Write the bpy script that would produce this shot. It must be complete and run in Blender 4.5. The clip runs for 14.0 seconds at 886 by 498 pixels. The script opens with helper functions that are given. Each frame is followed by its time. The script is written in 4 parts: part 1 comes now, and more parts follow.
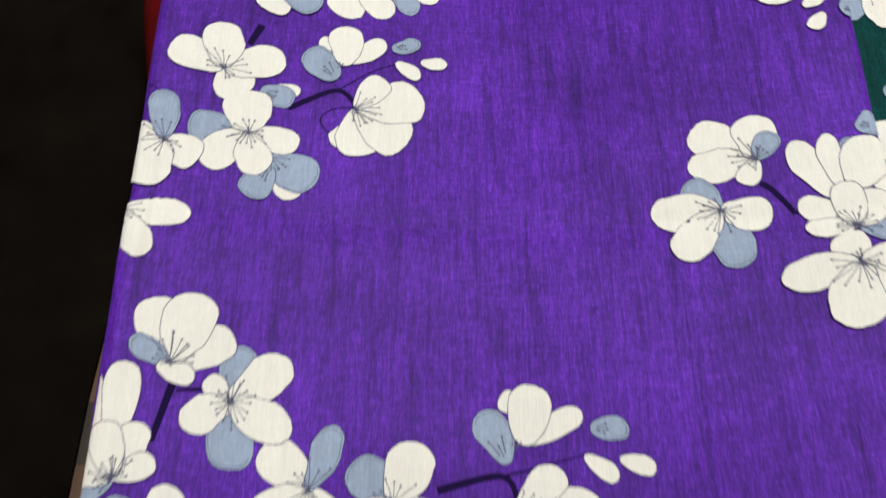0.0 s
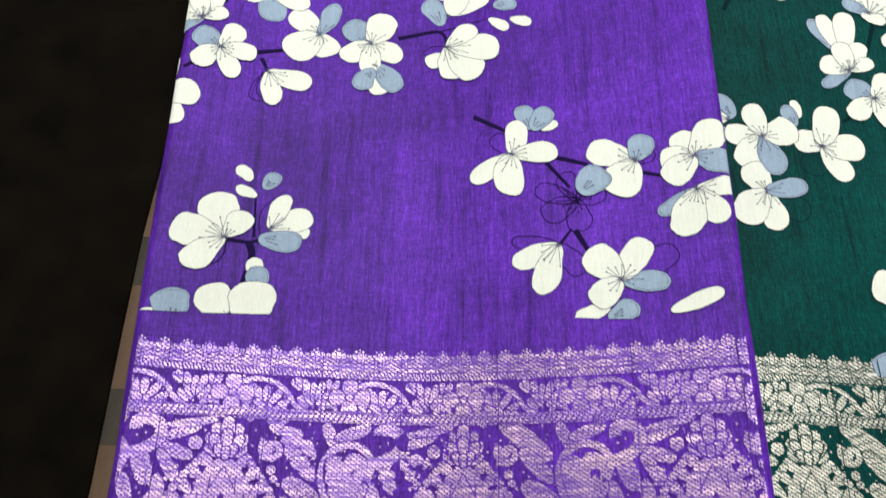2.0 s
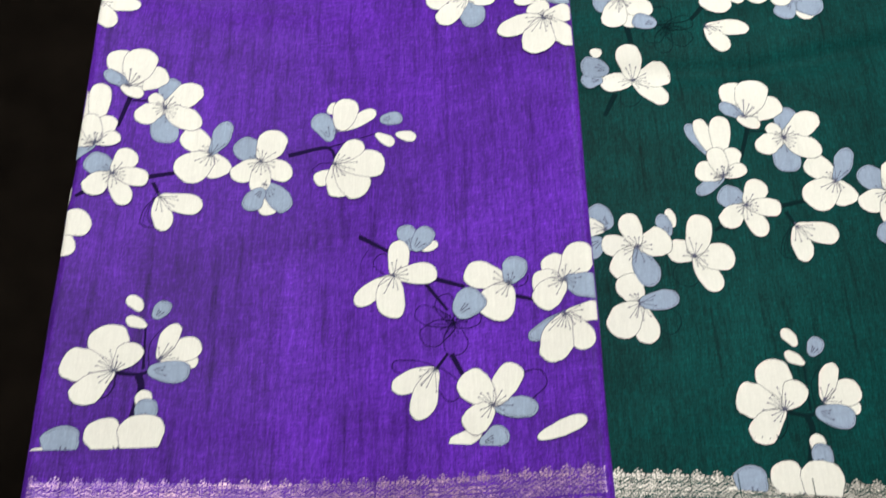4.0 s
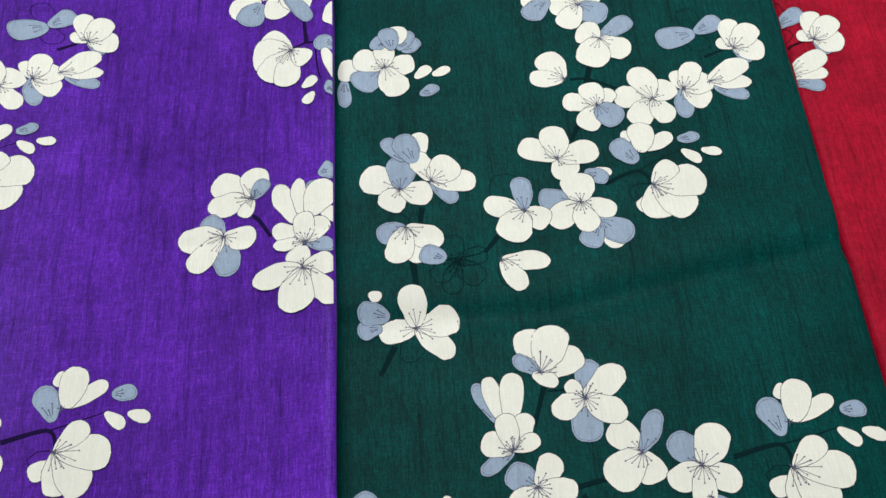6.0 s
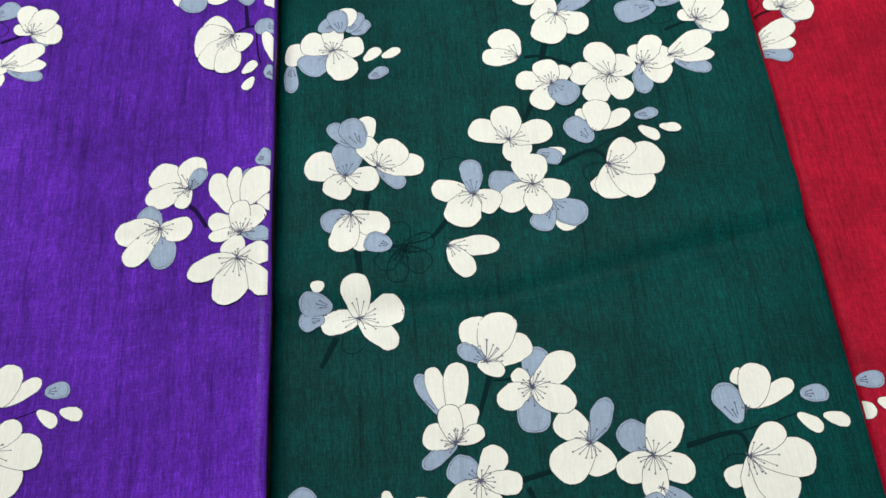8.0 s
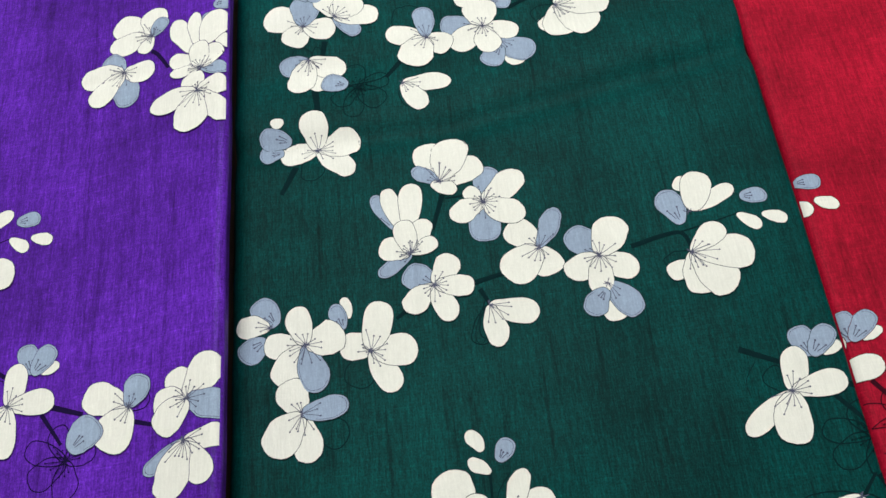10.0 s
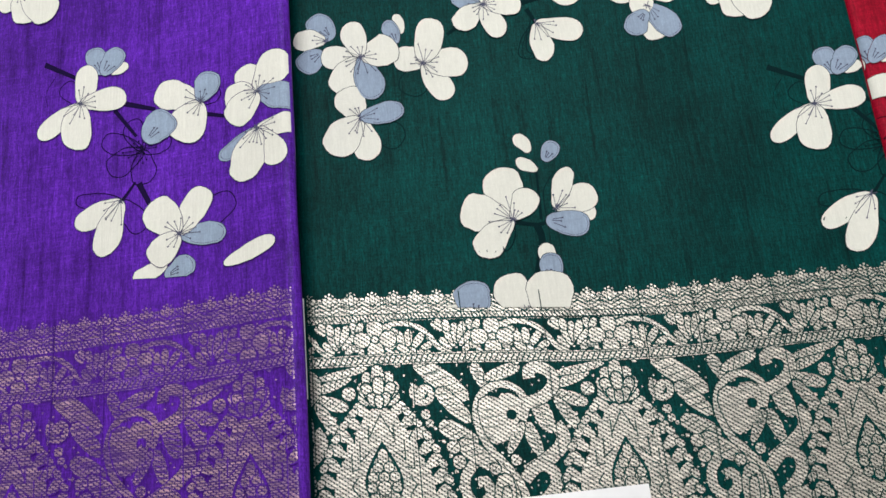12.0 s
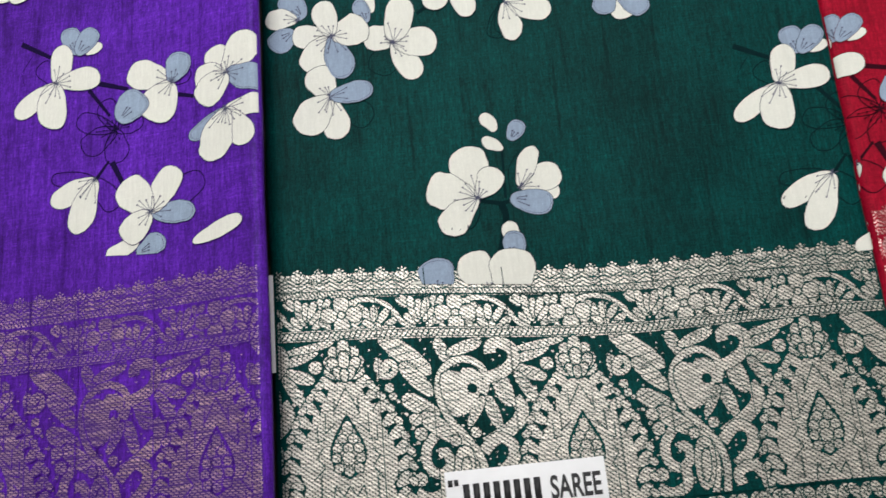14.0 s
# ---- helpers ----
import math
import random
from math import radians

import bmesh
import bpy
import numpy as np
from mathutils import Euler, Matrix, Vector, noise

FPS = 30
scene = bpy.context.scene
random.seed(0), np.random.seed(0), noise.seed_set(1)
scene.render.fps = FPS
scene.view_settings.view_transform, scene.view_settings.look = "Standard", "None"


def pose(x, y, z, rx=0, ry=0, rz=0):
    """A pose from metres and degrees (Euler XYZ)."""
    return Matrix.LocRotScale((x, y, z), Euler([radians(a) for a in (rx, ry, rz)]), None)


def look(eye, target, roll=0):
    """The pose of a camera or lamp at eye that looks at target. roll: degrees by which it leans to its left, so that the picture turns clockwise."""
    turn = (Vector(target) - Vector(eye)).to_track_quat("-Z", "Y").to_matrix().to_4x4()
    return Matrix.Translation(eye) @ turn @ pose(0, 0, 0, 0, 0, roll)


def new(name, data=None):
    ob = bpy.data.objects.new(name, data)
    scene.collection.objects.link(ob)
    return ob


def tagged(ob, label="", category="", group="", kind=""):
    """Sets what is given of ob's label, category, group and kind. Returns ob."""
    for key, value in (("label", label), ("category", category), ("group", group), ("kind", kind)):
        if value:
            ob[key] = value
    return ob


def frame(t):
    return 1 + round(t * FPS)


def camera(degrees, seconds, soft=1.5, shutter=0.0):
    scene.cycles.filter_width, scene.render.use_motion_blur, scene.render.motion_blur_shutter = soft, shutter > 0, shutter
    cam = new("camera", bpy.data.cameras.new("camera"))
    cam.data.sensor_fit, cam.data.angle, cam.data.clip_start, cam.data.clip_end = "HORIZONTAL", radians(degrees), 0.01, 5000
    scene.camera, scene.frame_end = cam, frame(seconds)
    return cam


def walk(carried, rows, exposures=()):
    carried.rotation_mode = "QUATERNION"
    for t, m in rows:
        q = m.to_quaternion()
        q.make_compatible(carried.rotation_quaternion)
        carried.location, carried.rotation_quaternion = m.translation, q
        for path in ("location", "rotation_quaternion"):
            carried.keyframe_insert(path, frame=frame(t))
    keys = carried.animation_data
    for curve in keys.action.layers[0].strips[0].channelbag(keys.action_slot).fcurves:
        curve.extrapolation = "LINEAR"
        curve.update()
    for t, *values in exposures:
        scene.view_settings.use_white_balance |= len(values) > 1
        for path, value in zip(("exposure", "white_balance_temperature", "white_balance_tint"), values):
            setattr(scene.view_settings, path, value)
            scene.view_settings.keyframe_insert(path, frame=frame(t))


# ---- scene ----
cam = camera(51.2, 14.0, shutter=0.28)
METRES, EYE, TILT, LEAN, TURN = 1.0, 0.341, -65.0, 0.0, 0.0
ROWS = [
    (0.0, 0.0, 0.0, 0.0, 0.0, 0.0, -0.0),
    (0.5, 0.0125, -0.0909, -0.0367, 0.98, -0.72, -0.68),
    (1.0, 0.0092, -0.1466, -0.0988, 1.12, 1.09, -0.19),
    (1.5, 0.0267, -0.1904, -0.1621, 1.44, 0.23, -0.25),
    (2.0, 0.0369, -0.208, -0.2125, 1.34, 0.49, -0.19),
    (4.5, 0.1322, -0.1938, -0.0673, -0.57, 0.29, 2.5),
    (5.0, 0.1764, -0.1538, -0.0345, -0.86, 1.01, 3.15),
    (5.5, 0.2053, -0.1564, -0.0177, -1.33, 2.07, 3.13),
    (6.0, 0.2144, -0.1491, -0.0209, -1.39, 2.57, 3.1),
    (6.5, 0.2165, -0.133, -0.0141, -0.93, 2.62, 3.0),
    (7.0, 0.2307, -0.142, -0.0187, -0.84, 2.8, 3.15),
    (9.5, 0.2607, -0.1399, -0.1199, -0.28, 2.97, 5.92),
    (10.0, 0.2799, -0.1475, -0.1265, 0.99, 2.71, 6.38),
    (10.5, 0.2611, -0.1259, -0.1573, 0.94, 2.91, 6.6),
    (11.0, 0.2501, -0.1297, -0.1927, 1.21, -1.27, 5.9),
    (11.5, 0.2377, -0.1504, -0.1957, -0.85, -5.89, 5.95),
    (12.0, 0.2303, -0.1809, -0.1915, -1.2, -6.68, 5.13),
    (12.5, 0.2326, -0.175, -0.1982, -1.16, -8.24, 5.08),
    (13.0, 0.2318, -0.1758, -0.1928, -1.15, -9.26, 4.92),
    (13.5, 0.2325, -0.1805, -0.1924, -0.31, -9.19, 4.73),
    (14.0, 0.2548, -0.1906, -0.1849, -0.29, -8.93, 5.12),
]
BASE = pose(0, 0, EYE, TILT, LEAN, TURN)
PATH = [(t, BASE @ pose(METRES * x, METRES * y, METRES * z, 90 + pitch, roll, yaw)) for t, x, y, z, yaw, pitch, roll in ROWS]
PATH += [
    (0.2, look((0.004, -0.033, 0.363), (-0.014, 0.800, -1.456), -0.9)),
    (0.8, look((0.004, -0.106, 0.433), (-0.013, 0.744, -1.377), -0.5)),
    (1.2, look((0.011, -0.191, 0.430), (-0.029, 0.675, -1.373), -2.0)),
    (2.2, look((0.039, -0.294, 0.440), (-0.006, 0.555, -1.371), -2.6)),
    (4.3, look((0.116, -0.175, 0.492), (0.108, 0.638, -1.335), -2.6)),
    (4.7, look((0.149, -0.119, 0.483), (0.175, 0.752, -1.317), -1.3)),
    (7.2, look((0.240, -0.075, 0.465), (0.254, 0.854, -1.306), -2.6)),
    (9.3, look((0.269, -0.144, 0.417), (0.253, 0.757, -1.368), -6.9)),
    (10.8, look((0.240, -0.225, 0.368), (0.230, 0.671, -1.420), -7.0)),
    (11.2, look((0.244, -0.241, 0.377), (0.234, 0.509, -1.477), -6.6)),
]
PATH.sort(key=lambda row: row[0])
EXPOSURES = [(0.0, -0.25, 6500, 10), (0.5, -0.04, 6500, 9), (1.0, 0.06, 6400, 3), (2.0, 0.12, 6350, 1), (4.3, -0.06, 6500, 9), (5.0, -0.27, 6350, 7), (6.0, -0.30, 6250, 6), (9.5, -0.16, 6300, 6), (12.0, -0.16, 6300, 9), (14.0, -0.2, 6300, 9)]
walk(cam, PATH, EXPOSURES)

# ---- light ----
world = bpy.data.worlds.new("world")
world.use_nodes = True
world.node_tree.nodes["Background"].inputs[0].default_value = (0.9, 0.95, 1.0, 1)
world.node_tree.nodes["Background"].inputs[1].default_value = 0.05
scene.world = world
for lx, ly, power in ((0.22, 0.70, 36.0), (0.55, 1.55, 14.0)):
    lamp = bpy.data.lights.new("ceiling_lamp_light", "AREA")
    lamp.shape, lamp.size, lamp.size_y, lamp.energy, lamp.color = "RECTANGLE", 0.7, 0.5, power, (1.0, 0.98, 0.95)
    new("ceiling_lamp_light", lamp).matrix_world = pose(lx, ly, 1.80)


# ---- materials ----
def nodes_of(name):
    m = bpy.data.materials.new(name)
    m.use_nodes = True
    nt = m.node_tree
    return m, nt, nt.nodes["Principled BSDF"]


def add(nt, kind, **values):
    n = nt.nodes.new(kind)
    for key, v in values.items():
        n.inputs[key.replace("_", " ")].default_value = v
    return n


def mapped(nt, scale, rot=(0, 0, 0)):
    tc = nt.nodes.new("ShaderNodeTexCoord")
    mp = add(nt, "ShaderNodeMapping", Scale=scale, Rotation=rot)
    nt.links.new(tc.outputs["Object"], mp.inputs["Vector"])
    return mp.outputs[0]


def noise_at(nt, scale, detail=2.0, rough=0.5):
    n = add(nt, "ShaderNodeTexNoise", Scale=1.0, Detail=detail, Roughness=rough)
    nt.links.new(mapped(nt, scale), n.inputs["Vector"])
    return n.outputs["Fac"]


def ramp(nt, fac, *stops):
    r = nt.nodes.new("ShaderNodeValToRGB")
    e = r.color_ramp.elements
    while len(e) < len(stops):
        e.new(0.5)
    for el, (p, c) in zip(e, stops):
        el.position, el.color = p, (*c, 1) if len(c) == 3 else c
    nt.links.new(fac, r.inputs["Fac"])
    return r.outputs["Color"]


def mix(nt, kind, fac, a, b):
    m = nt.nodes.new("ShaderNodeMix")
    m.data_type, m.blend_type = "RGBA", kind
    for sock, v in ((m.inputs["Factor"], fac), (m.inputs["A"], a), (m.inputs["B"], b)):
        if isinstance(v, (int, float)):
            sock.default_value = v
        elif isinstance(v, tuple):
            sock.default_value = (*v, 1)
        else:
            nt.links.new(v, sock)
    return m.outputs["Result"]


def bump(nt, bsdf, height, strength, distance):
    b = add(nt, "ShaderNodeBump", Strength=strength, Distance=distance)
    nt.links.new(height, b.inputs["Height"])
    nt.links.new(b.outputs[0], bsdf.inputs["Normal"])


def silk(name, base, slub=0.6, rough=0.62, gloss=0.05):
    """Slubbed silk: long threads one way, fine weave the other, soft clouds of dye."""
    m, nt, b = nodes_of(name)
    long_thread = ramp(nt, noise_at(nt, (620, 34, 34), 4, 0.7), (0.28, (0.55,) * 3), (0.50, (1.0,) * 3), (0.74, (1.55,) * 3))
    # dark streaks: slubs, and the shade of fine pleats put into the colour
    streak = ramp(nt, noise_at(nt, (210, 11, 11), 3, 0.6), (0.27, (0.50,) * 3), (0.42, (0.97,) * 3), (0.72, (1.08,) * 3))
    weft = ramp(nt, noise_at(nt, (170, 900, 170), 3, 0.7), (0.3, (0.70,) * 3), (0.7, (1.30,) * 3))
    cloud = ramp(nt, noise_at(nt, (22, 34, 22), 4, 0.6), (0.3, (0.74,) * 3), (0.7, (1.22,) * 3))
    c = mix(nt, "MULTIPLY", slub, base, long_thread)
    c = mix(nt, "MULTIPLY", min(1.0, slub * 1.7), c, streak)
    c = mix(nt, "MULTIPLY", slub, c, weft)
    speck = ramp(nt, noise_at(nt, (1700, 1100, 1700), 1, 0.5), (0.30, (0.45,) * 3), (0.50, (1.0,) * 3), (0.72, (1.7,) * 3))
    c = mix(nt, "MULTIPLY", slub * 0.7, c, speck)
    fleck = ramp(nt, noise_at(nt, (75, 1500, 75), 2, 0.5), (0.60, (1.0,) * 3), (0.72, (1.6,) * 3))
    c = mix(nt, "MULTIPLY", slub, c, fleck)
    nap = ramp(nt, noise_at(nt, (1250, 200, 1250), 2, 0.6), (0.30, (0.62,) * 3), (0.50, (1.0,) * 3), (0.70, (1.75,) * 3))
    c = mix(nt, "MULTIPLY", slub, c, nap)
    patch = ramp(nt, noise_at(nt, (13, 6, 13), 3, 0.55), (0.32, (0.72,) * 3), (0.68, (1.24,) * 3))
    c = mix(nt, "MULTIPLY", min(1.0, slub * 1.4), c, patch)
    c = mix(nt, "MULTIPLY", min(0.8, slub * 2), c, cloud)
    nt.links.new(c, b.inputs["Base Color"])
    b.inputs["Roughness"].default_value = rough
    b.inputs["Specular IOR Level"].default_value = gloss
    bump(nt, b, long_thread, 0.35, 0.0004)
    return m


def zari(name, thread, ground, wear, metal):
    """Brocade of metal thread: the dyed ground shows in dotted diagonal ticks, between the rows and where the gilding is thin."""
    m, nt, b = nodes_of(name)

    def math_node(op, x, y):
        n = nt.nodes.new("ShaderNodeMath")
        n.operation = op
        for sock, v in zip(n.inputs, (x, y)):
            if isinstance(v, (int, float)):
                sock.default_value = v
            else:
                nt.links.new(v, sock)
        return n.outputs[0]

    split = nt.nodes.new("ShaderNodeSeparateXYZ")
    nt.links.new(mapped(nt, (1000, 1000, 1000)), split.inputs[0])
    x, y = split.outputs[0], split.outputs[1]
    diagonal = math_node("FRACT", math_node("DIVIDE", math_node("ADD", x, math_node("MULTIPLY", y, 1.35)), 2.7), 0.0)
    dash = math_node("FRACT", math_node("DIVIDE", x, 1.25), 0.0)
    hole = math_node("MULTIPLY", math_node("LESS_THAN", diagonal, 0.44), math_node("LESS_THAN", dash, 0.76))
    rows = noise_at(nt, (160, 2300, 160), 1, 0.5)
    thin = math_node("LESS_THAN", noise_at(nt, (55, 1500, 55), 2, 0.6), 0.36 + 0.10 * wear)
    patch = ramp(nt, noise_at(nt, (16, 16 + 130 * wear, 16), 3, 0.6), (0.42, (1.0 - wear,) * 3), (0.62, (1, 1, 1)))
    c = mix(nt, "MULTIPLY", 0.7, thread, ramp(nt, rows, (0.38, (0.22,) * 3), (0.54, (1.0,) * 3), (0.70, (1.4,) * 3)))
    c = mix(nt, "MULTIPLY", 0.5, c, ramp(nt, noise_at(nt, (500, 500, 500), 2, 0.6), (0.3, (0.7,) * 3), (0.7, (1.2,) * 3)))
    dark = tuple((0.35 + 0.45 * wear) * v for v in ground)
    c = mix(nt, "MIX", hole, c, dark)
    c = mix(nt, "MIX", math_node("MULTIPLY", thin, 0.75), c, ground)
    wander = math_node("MULTIPLY", noise_at(nt, (30, 60, 30), 2, 0.5), 1.2)
    weft = math_node("LESS_THAN", math_node("FRACT", math_node("ADD", math_node("DIVIDE", y, 1.05), wander), 0.0), 0.20 + 0.30 * wear)
    broken = math_node("GREATER_THAN", noise_at(nt, (70, 420, 70), 2, 0.6), 0.62 - 0.22 * wear)
    c = mix(nt, "MIX", math_node("MULTIPLY", math_node("MULTIPLY", weft, broken), 0.35 + 0.55 * wear), c, dark)
    c = mix(nt, "MIX", patch, mix(nt, "MIX", 0.45, c, ground), c)
    nt.links.new(c, b.inputs["Base Color"])
    b.inputs["Roughness"].default_value = 0.42
    b.inputs["Metallic"].default_value = metal
    bump(nt, b, rows, 0.4, 0.0003)
    return m


def plain(name, base, rough=0.7, vary=0.25, scale=40.0, metal=0.0):
    m, nt, b = nodes_of(name)
    n = noise_at(nt, (scale,) * 3, 4, 0.6)
    c = mix(nt, "MULTIPLY", vary, base, ramp(nt, n, (0.3, (0.5,) * 3), (0.7, (1.35,) * 3)))
    nt.links.new(c, b.inputs["Base Color"])
    b.inputs["Roughness"].default_value, b.inputs["Metallic"].default_value = rough, metal
    b.inputs["Specular IOR Level"].default_value = 0.5 if rough < 0.9 else 0.05
    bump(nt, b, n, 0.15, 0.0005)
    return m


def parquet(name, base):
    m, nt, b = nodes_of(name)
    info = nt.nodes.new("ShaderNodeObjectInfo")
    tone = ramp(nt, info.outputs["Random"], (0.0, (0.75, 0.72, 0.70)), (1.0, (1.2, 1.15, 1.1)))
    grain = ramp(nt, noise_at(nt, (60, 8, 8), 4, 0.6), (0.3, (0.7,) * 3), (0.7, (1.2,) * 3))
    c = mix(nt, "MULTIPLY", 1.0, mix(nt, "MULTIPLY", 0.7, base, grain), tone)
    nt.links.new(c, b.inputs["Base Color"])
    b.inputs["Roughness"].default_value = 0.5
    return m


PURPLE, GREEN, RED = (0.075, 0.0140, 0.272), (0.0004, 0.035, 0.033), (0.285, 0.004, 0.020)
PETAL_WHITE = silk("white_print", (0.73, 0.725, 0.66), 0.06, 0.7)
PETAL_BLUE = silk("blue_grey_print", (0.275, 0.345, 0.455), 0.14, 0.7)
STAMEN = plain("navy_ink", (0.085, 0.090, 0.14), 0.95, 0.2, 300)
DARK_WOOD = plain("dark_wood", (0.10, 0.06, 0.035), 0.5, 0.4, 15)
PAINT = plain("wall_paint", (0.78, 0.77, 0.74), 0.85, 0.08, 6)
PAPER = plain("white_card", (0.82, 0.82, 0.84), 0.55, 0.06, 120)
BLACK = plain("black_lettering", (0.012, 0.012, 0.014), 0.6, 0.1, 200)
# near-black colour that stands in for the shadow on the floor
FLOOR_SHADE = plain("shade_black", (0.0062, 0.0046, 0.0033), 1.0, 0.9, 14)
RED_CUSHION = silk("red_cushion_cloth", (0.10, 0.002, 0.003), 0.3)
OAK = parquet("oak_block", (0.15, 0.085, 0.05))
SMOKED = parquet("smoked_block", (0.045, 0.034, 0.024))


# ---- building helpers ----
def mesh_of(name, bm, material, smooth=True):
    me = bpy.data.meshes.new(name)
    bm.to_mesh(me)
    bm.free()
    if smooth:
        me.shade_smooth()
    me.materials.append(material)
    return me


def part(name, bm, material, parent, label="", smooth=True):
    ob = new(name, mesh_of(name, bm, material, smooth))
    ob.parent = parent
    return tagged(ob, label)


def box_bm(x0, x1, y0, y1, z0, z1, bevel=0.0):
    bm = bmesh.new()
    bmesh.ops.create_cube(bm, size=1.0, matrix=Matrix.Translation(((x0 + x1) / 2, (y0 + y1) / 2, (z0 + z1) / 2)) @ Matrix.Diagonal((x1 - x0, y1 - y0, z1 - z0, 1)))
    if bevel:
        bmesh.ops.bevel(bm, geom=bm.edges[:], offset=bevel, segments=2, affect="EDGES", profile=0.5)
    return bm


def setting(name, bm, material, label, category):
    return tagged(new(name, mesh_of(name, bm, material, False)), label, category, kind="structure")


# ---- the room ----
FLOOR, TABLE = -0.750, -0.030
floor = setting("floor", box_bm(-1.9, 2.3, -1.7, 2.5, FLOOR - 0.06, FLOOR - 0.004), DARK_WOOD, "brown and smoked wood block parquet floor", "floor")
setting("ceiling", box_bm(-1.9, 2.3, -1.7, 2.5, 1.85, 1.95), PAINT, "plain white painted ceiling", "ceiling")
setting("wall_west", box_bm(-2.0, -1.9, -1.7, 2.5, FLOOR - 0.06, 1.95), PAINT, "plain white painted wall", "wall")
setting("wall_east", box_bm(2.3, 2.4, -1.7, 2.5, FLOOR - 0.06, 1.95), PAINT, "plain white painted wall", "wall")
setting("wall_south", box_bm(-2.0, 2.4, -1.8, -1.7, FLOOR - 0.06, 1.95), PAINT, "plain white painted wall", "wall")
setting("wall_north", box_bm(-2.0, 2.4, 2.5, 2.6, FLOOR - 0.06, 1.95), PAINT, "plain white painted wall", "wall")

table = tagged(new("table"), "dark wooden table under the folded sarees", "table")
part("tabletop", box_bm(-0.112, 0.92, -0.32, 0.50, TABLE - 0.03, TABLE, 0.003), DARK_WOOD, table)
for lx in (-0.06, 0.83):
    for ly in (-0.28, 0.42):
        part("leg", box_bm(lx, lx + 0.05, ly, ly + 0.05, FLOOR, TABLE - 0.03, 0.003), DARK_WOOD, table)

# thin dark sheet laid where the floor is in shadow, edge along the shadow line
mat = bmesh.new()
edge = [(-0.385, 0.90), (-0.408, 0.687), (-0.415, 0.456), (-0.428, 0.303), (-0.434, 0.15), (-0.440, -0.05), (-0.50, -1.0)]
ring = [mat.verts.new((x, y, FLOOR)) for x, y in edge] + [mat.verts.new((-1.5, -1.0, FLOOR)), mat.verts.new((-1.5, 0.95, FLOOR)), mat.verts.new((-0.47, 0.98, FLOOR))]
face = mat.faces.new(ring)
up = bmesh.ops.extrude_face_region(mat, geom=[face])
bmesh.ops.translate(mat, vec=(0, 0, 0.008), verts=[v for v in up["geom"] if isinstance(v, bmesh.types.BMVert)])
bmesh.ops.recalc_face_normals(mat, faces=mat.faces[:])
tagged(new("floor_mat", mesh_of("floor_mat", mat, FLOOR_SHADE, False)), "near-black sheet on the parquet floor standing in for a shadow", "mat")

cushion = bmesh.new()
rings, around = 9, 48
prev = None
for i in range(rings):
    a = math.pi * i / (rings - 1)
    r, h = 0.27 + 0.03 * math.sin(a), 0.07 - 0.07 * math.cos(a)
    cur = [cushion.verts.new((-0.10 + (r + 0.004 * math.sin(9 * b)) * math.cos(b), 0.80 + r * math.sin(b), FLOOR + 0.010 + h)) for b in (2 * math.pi * k / around for k in range(around))]
    for k in range(around if prev else 0):
        cushion.faces.new((prev[k], prev[(k + 1) % around], cur[(k + 1) % around], cur[k]))
    if i in (0, rings - 1):
        cushion.faces.new(cur if i else cur[::-1])
    prev = cur
tagged(new("floor_cushion", mesh_of("floor_cushion", cushion, RED_CUSHION)), "round dark red cloth cushion on the floor", "cushion")


# ---- the print: one drawing, in millimetres, shared by the sarees ----
W, B, G = "white", "blue", "outline"
BRANCHES = {}
current = []


def bloom(x, y, *petals, stamens=True, fan=False):
    current.append(("bloom", x, y, petals, stamens, fan))


def twig(width, *points):
    current.append(("twig", width, points))


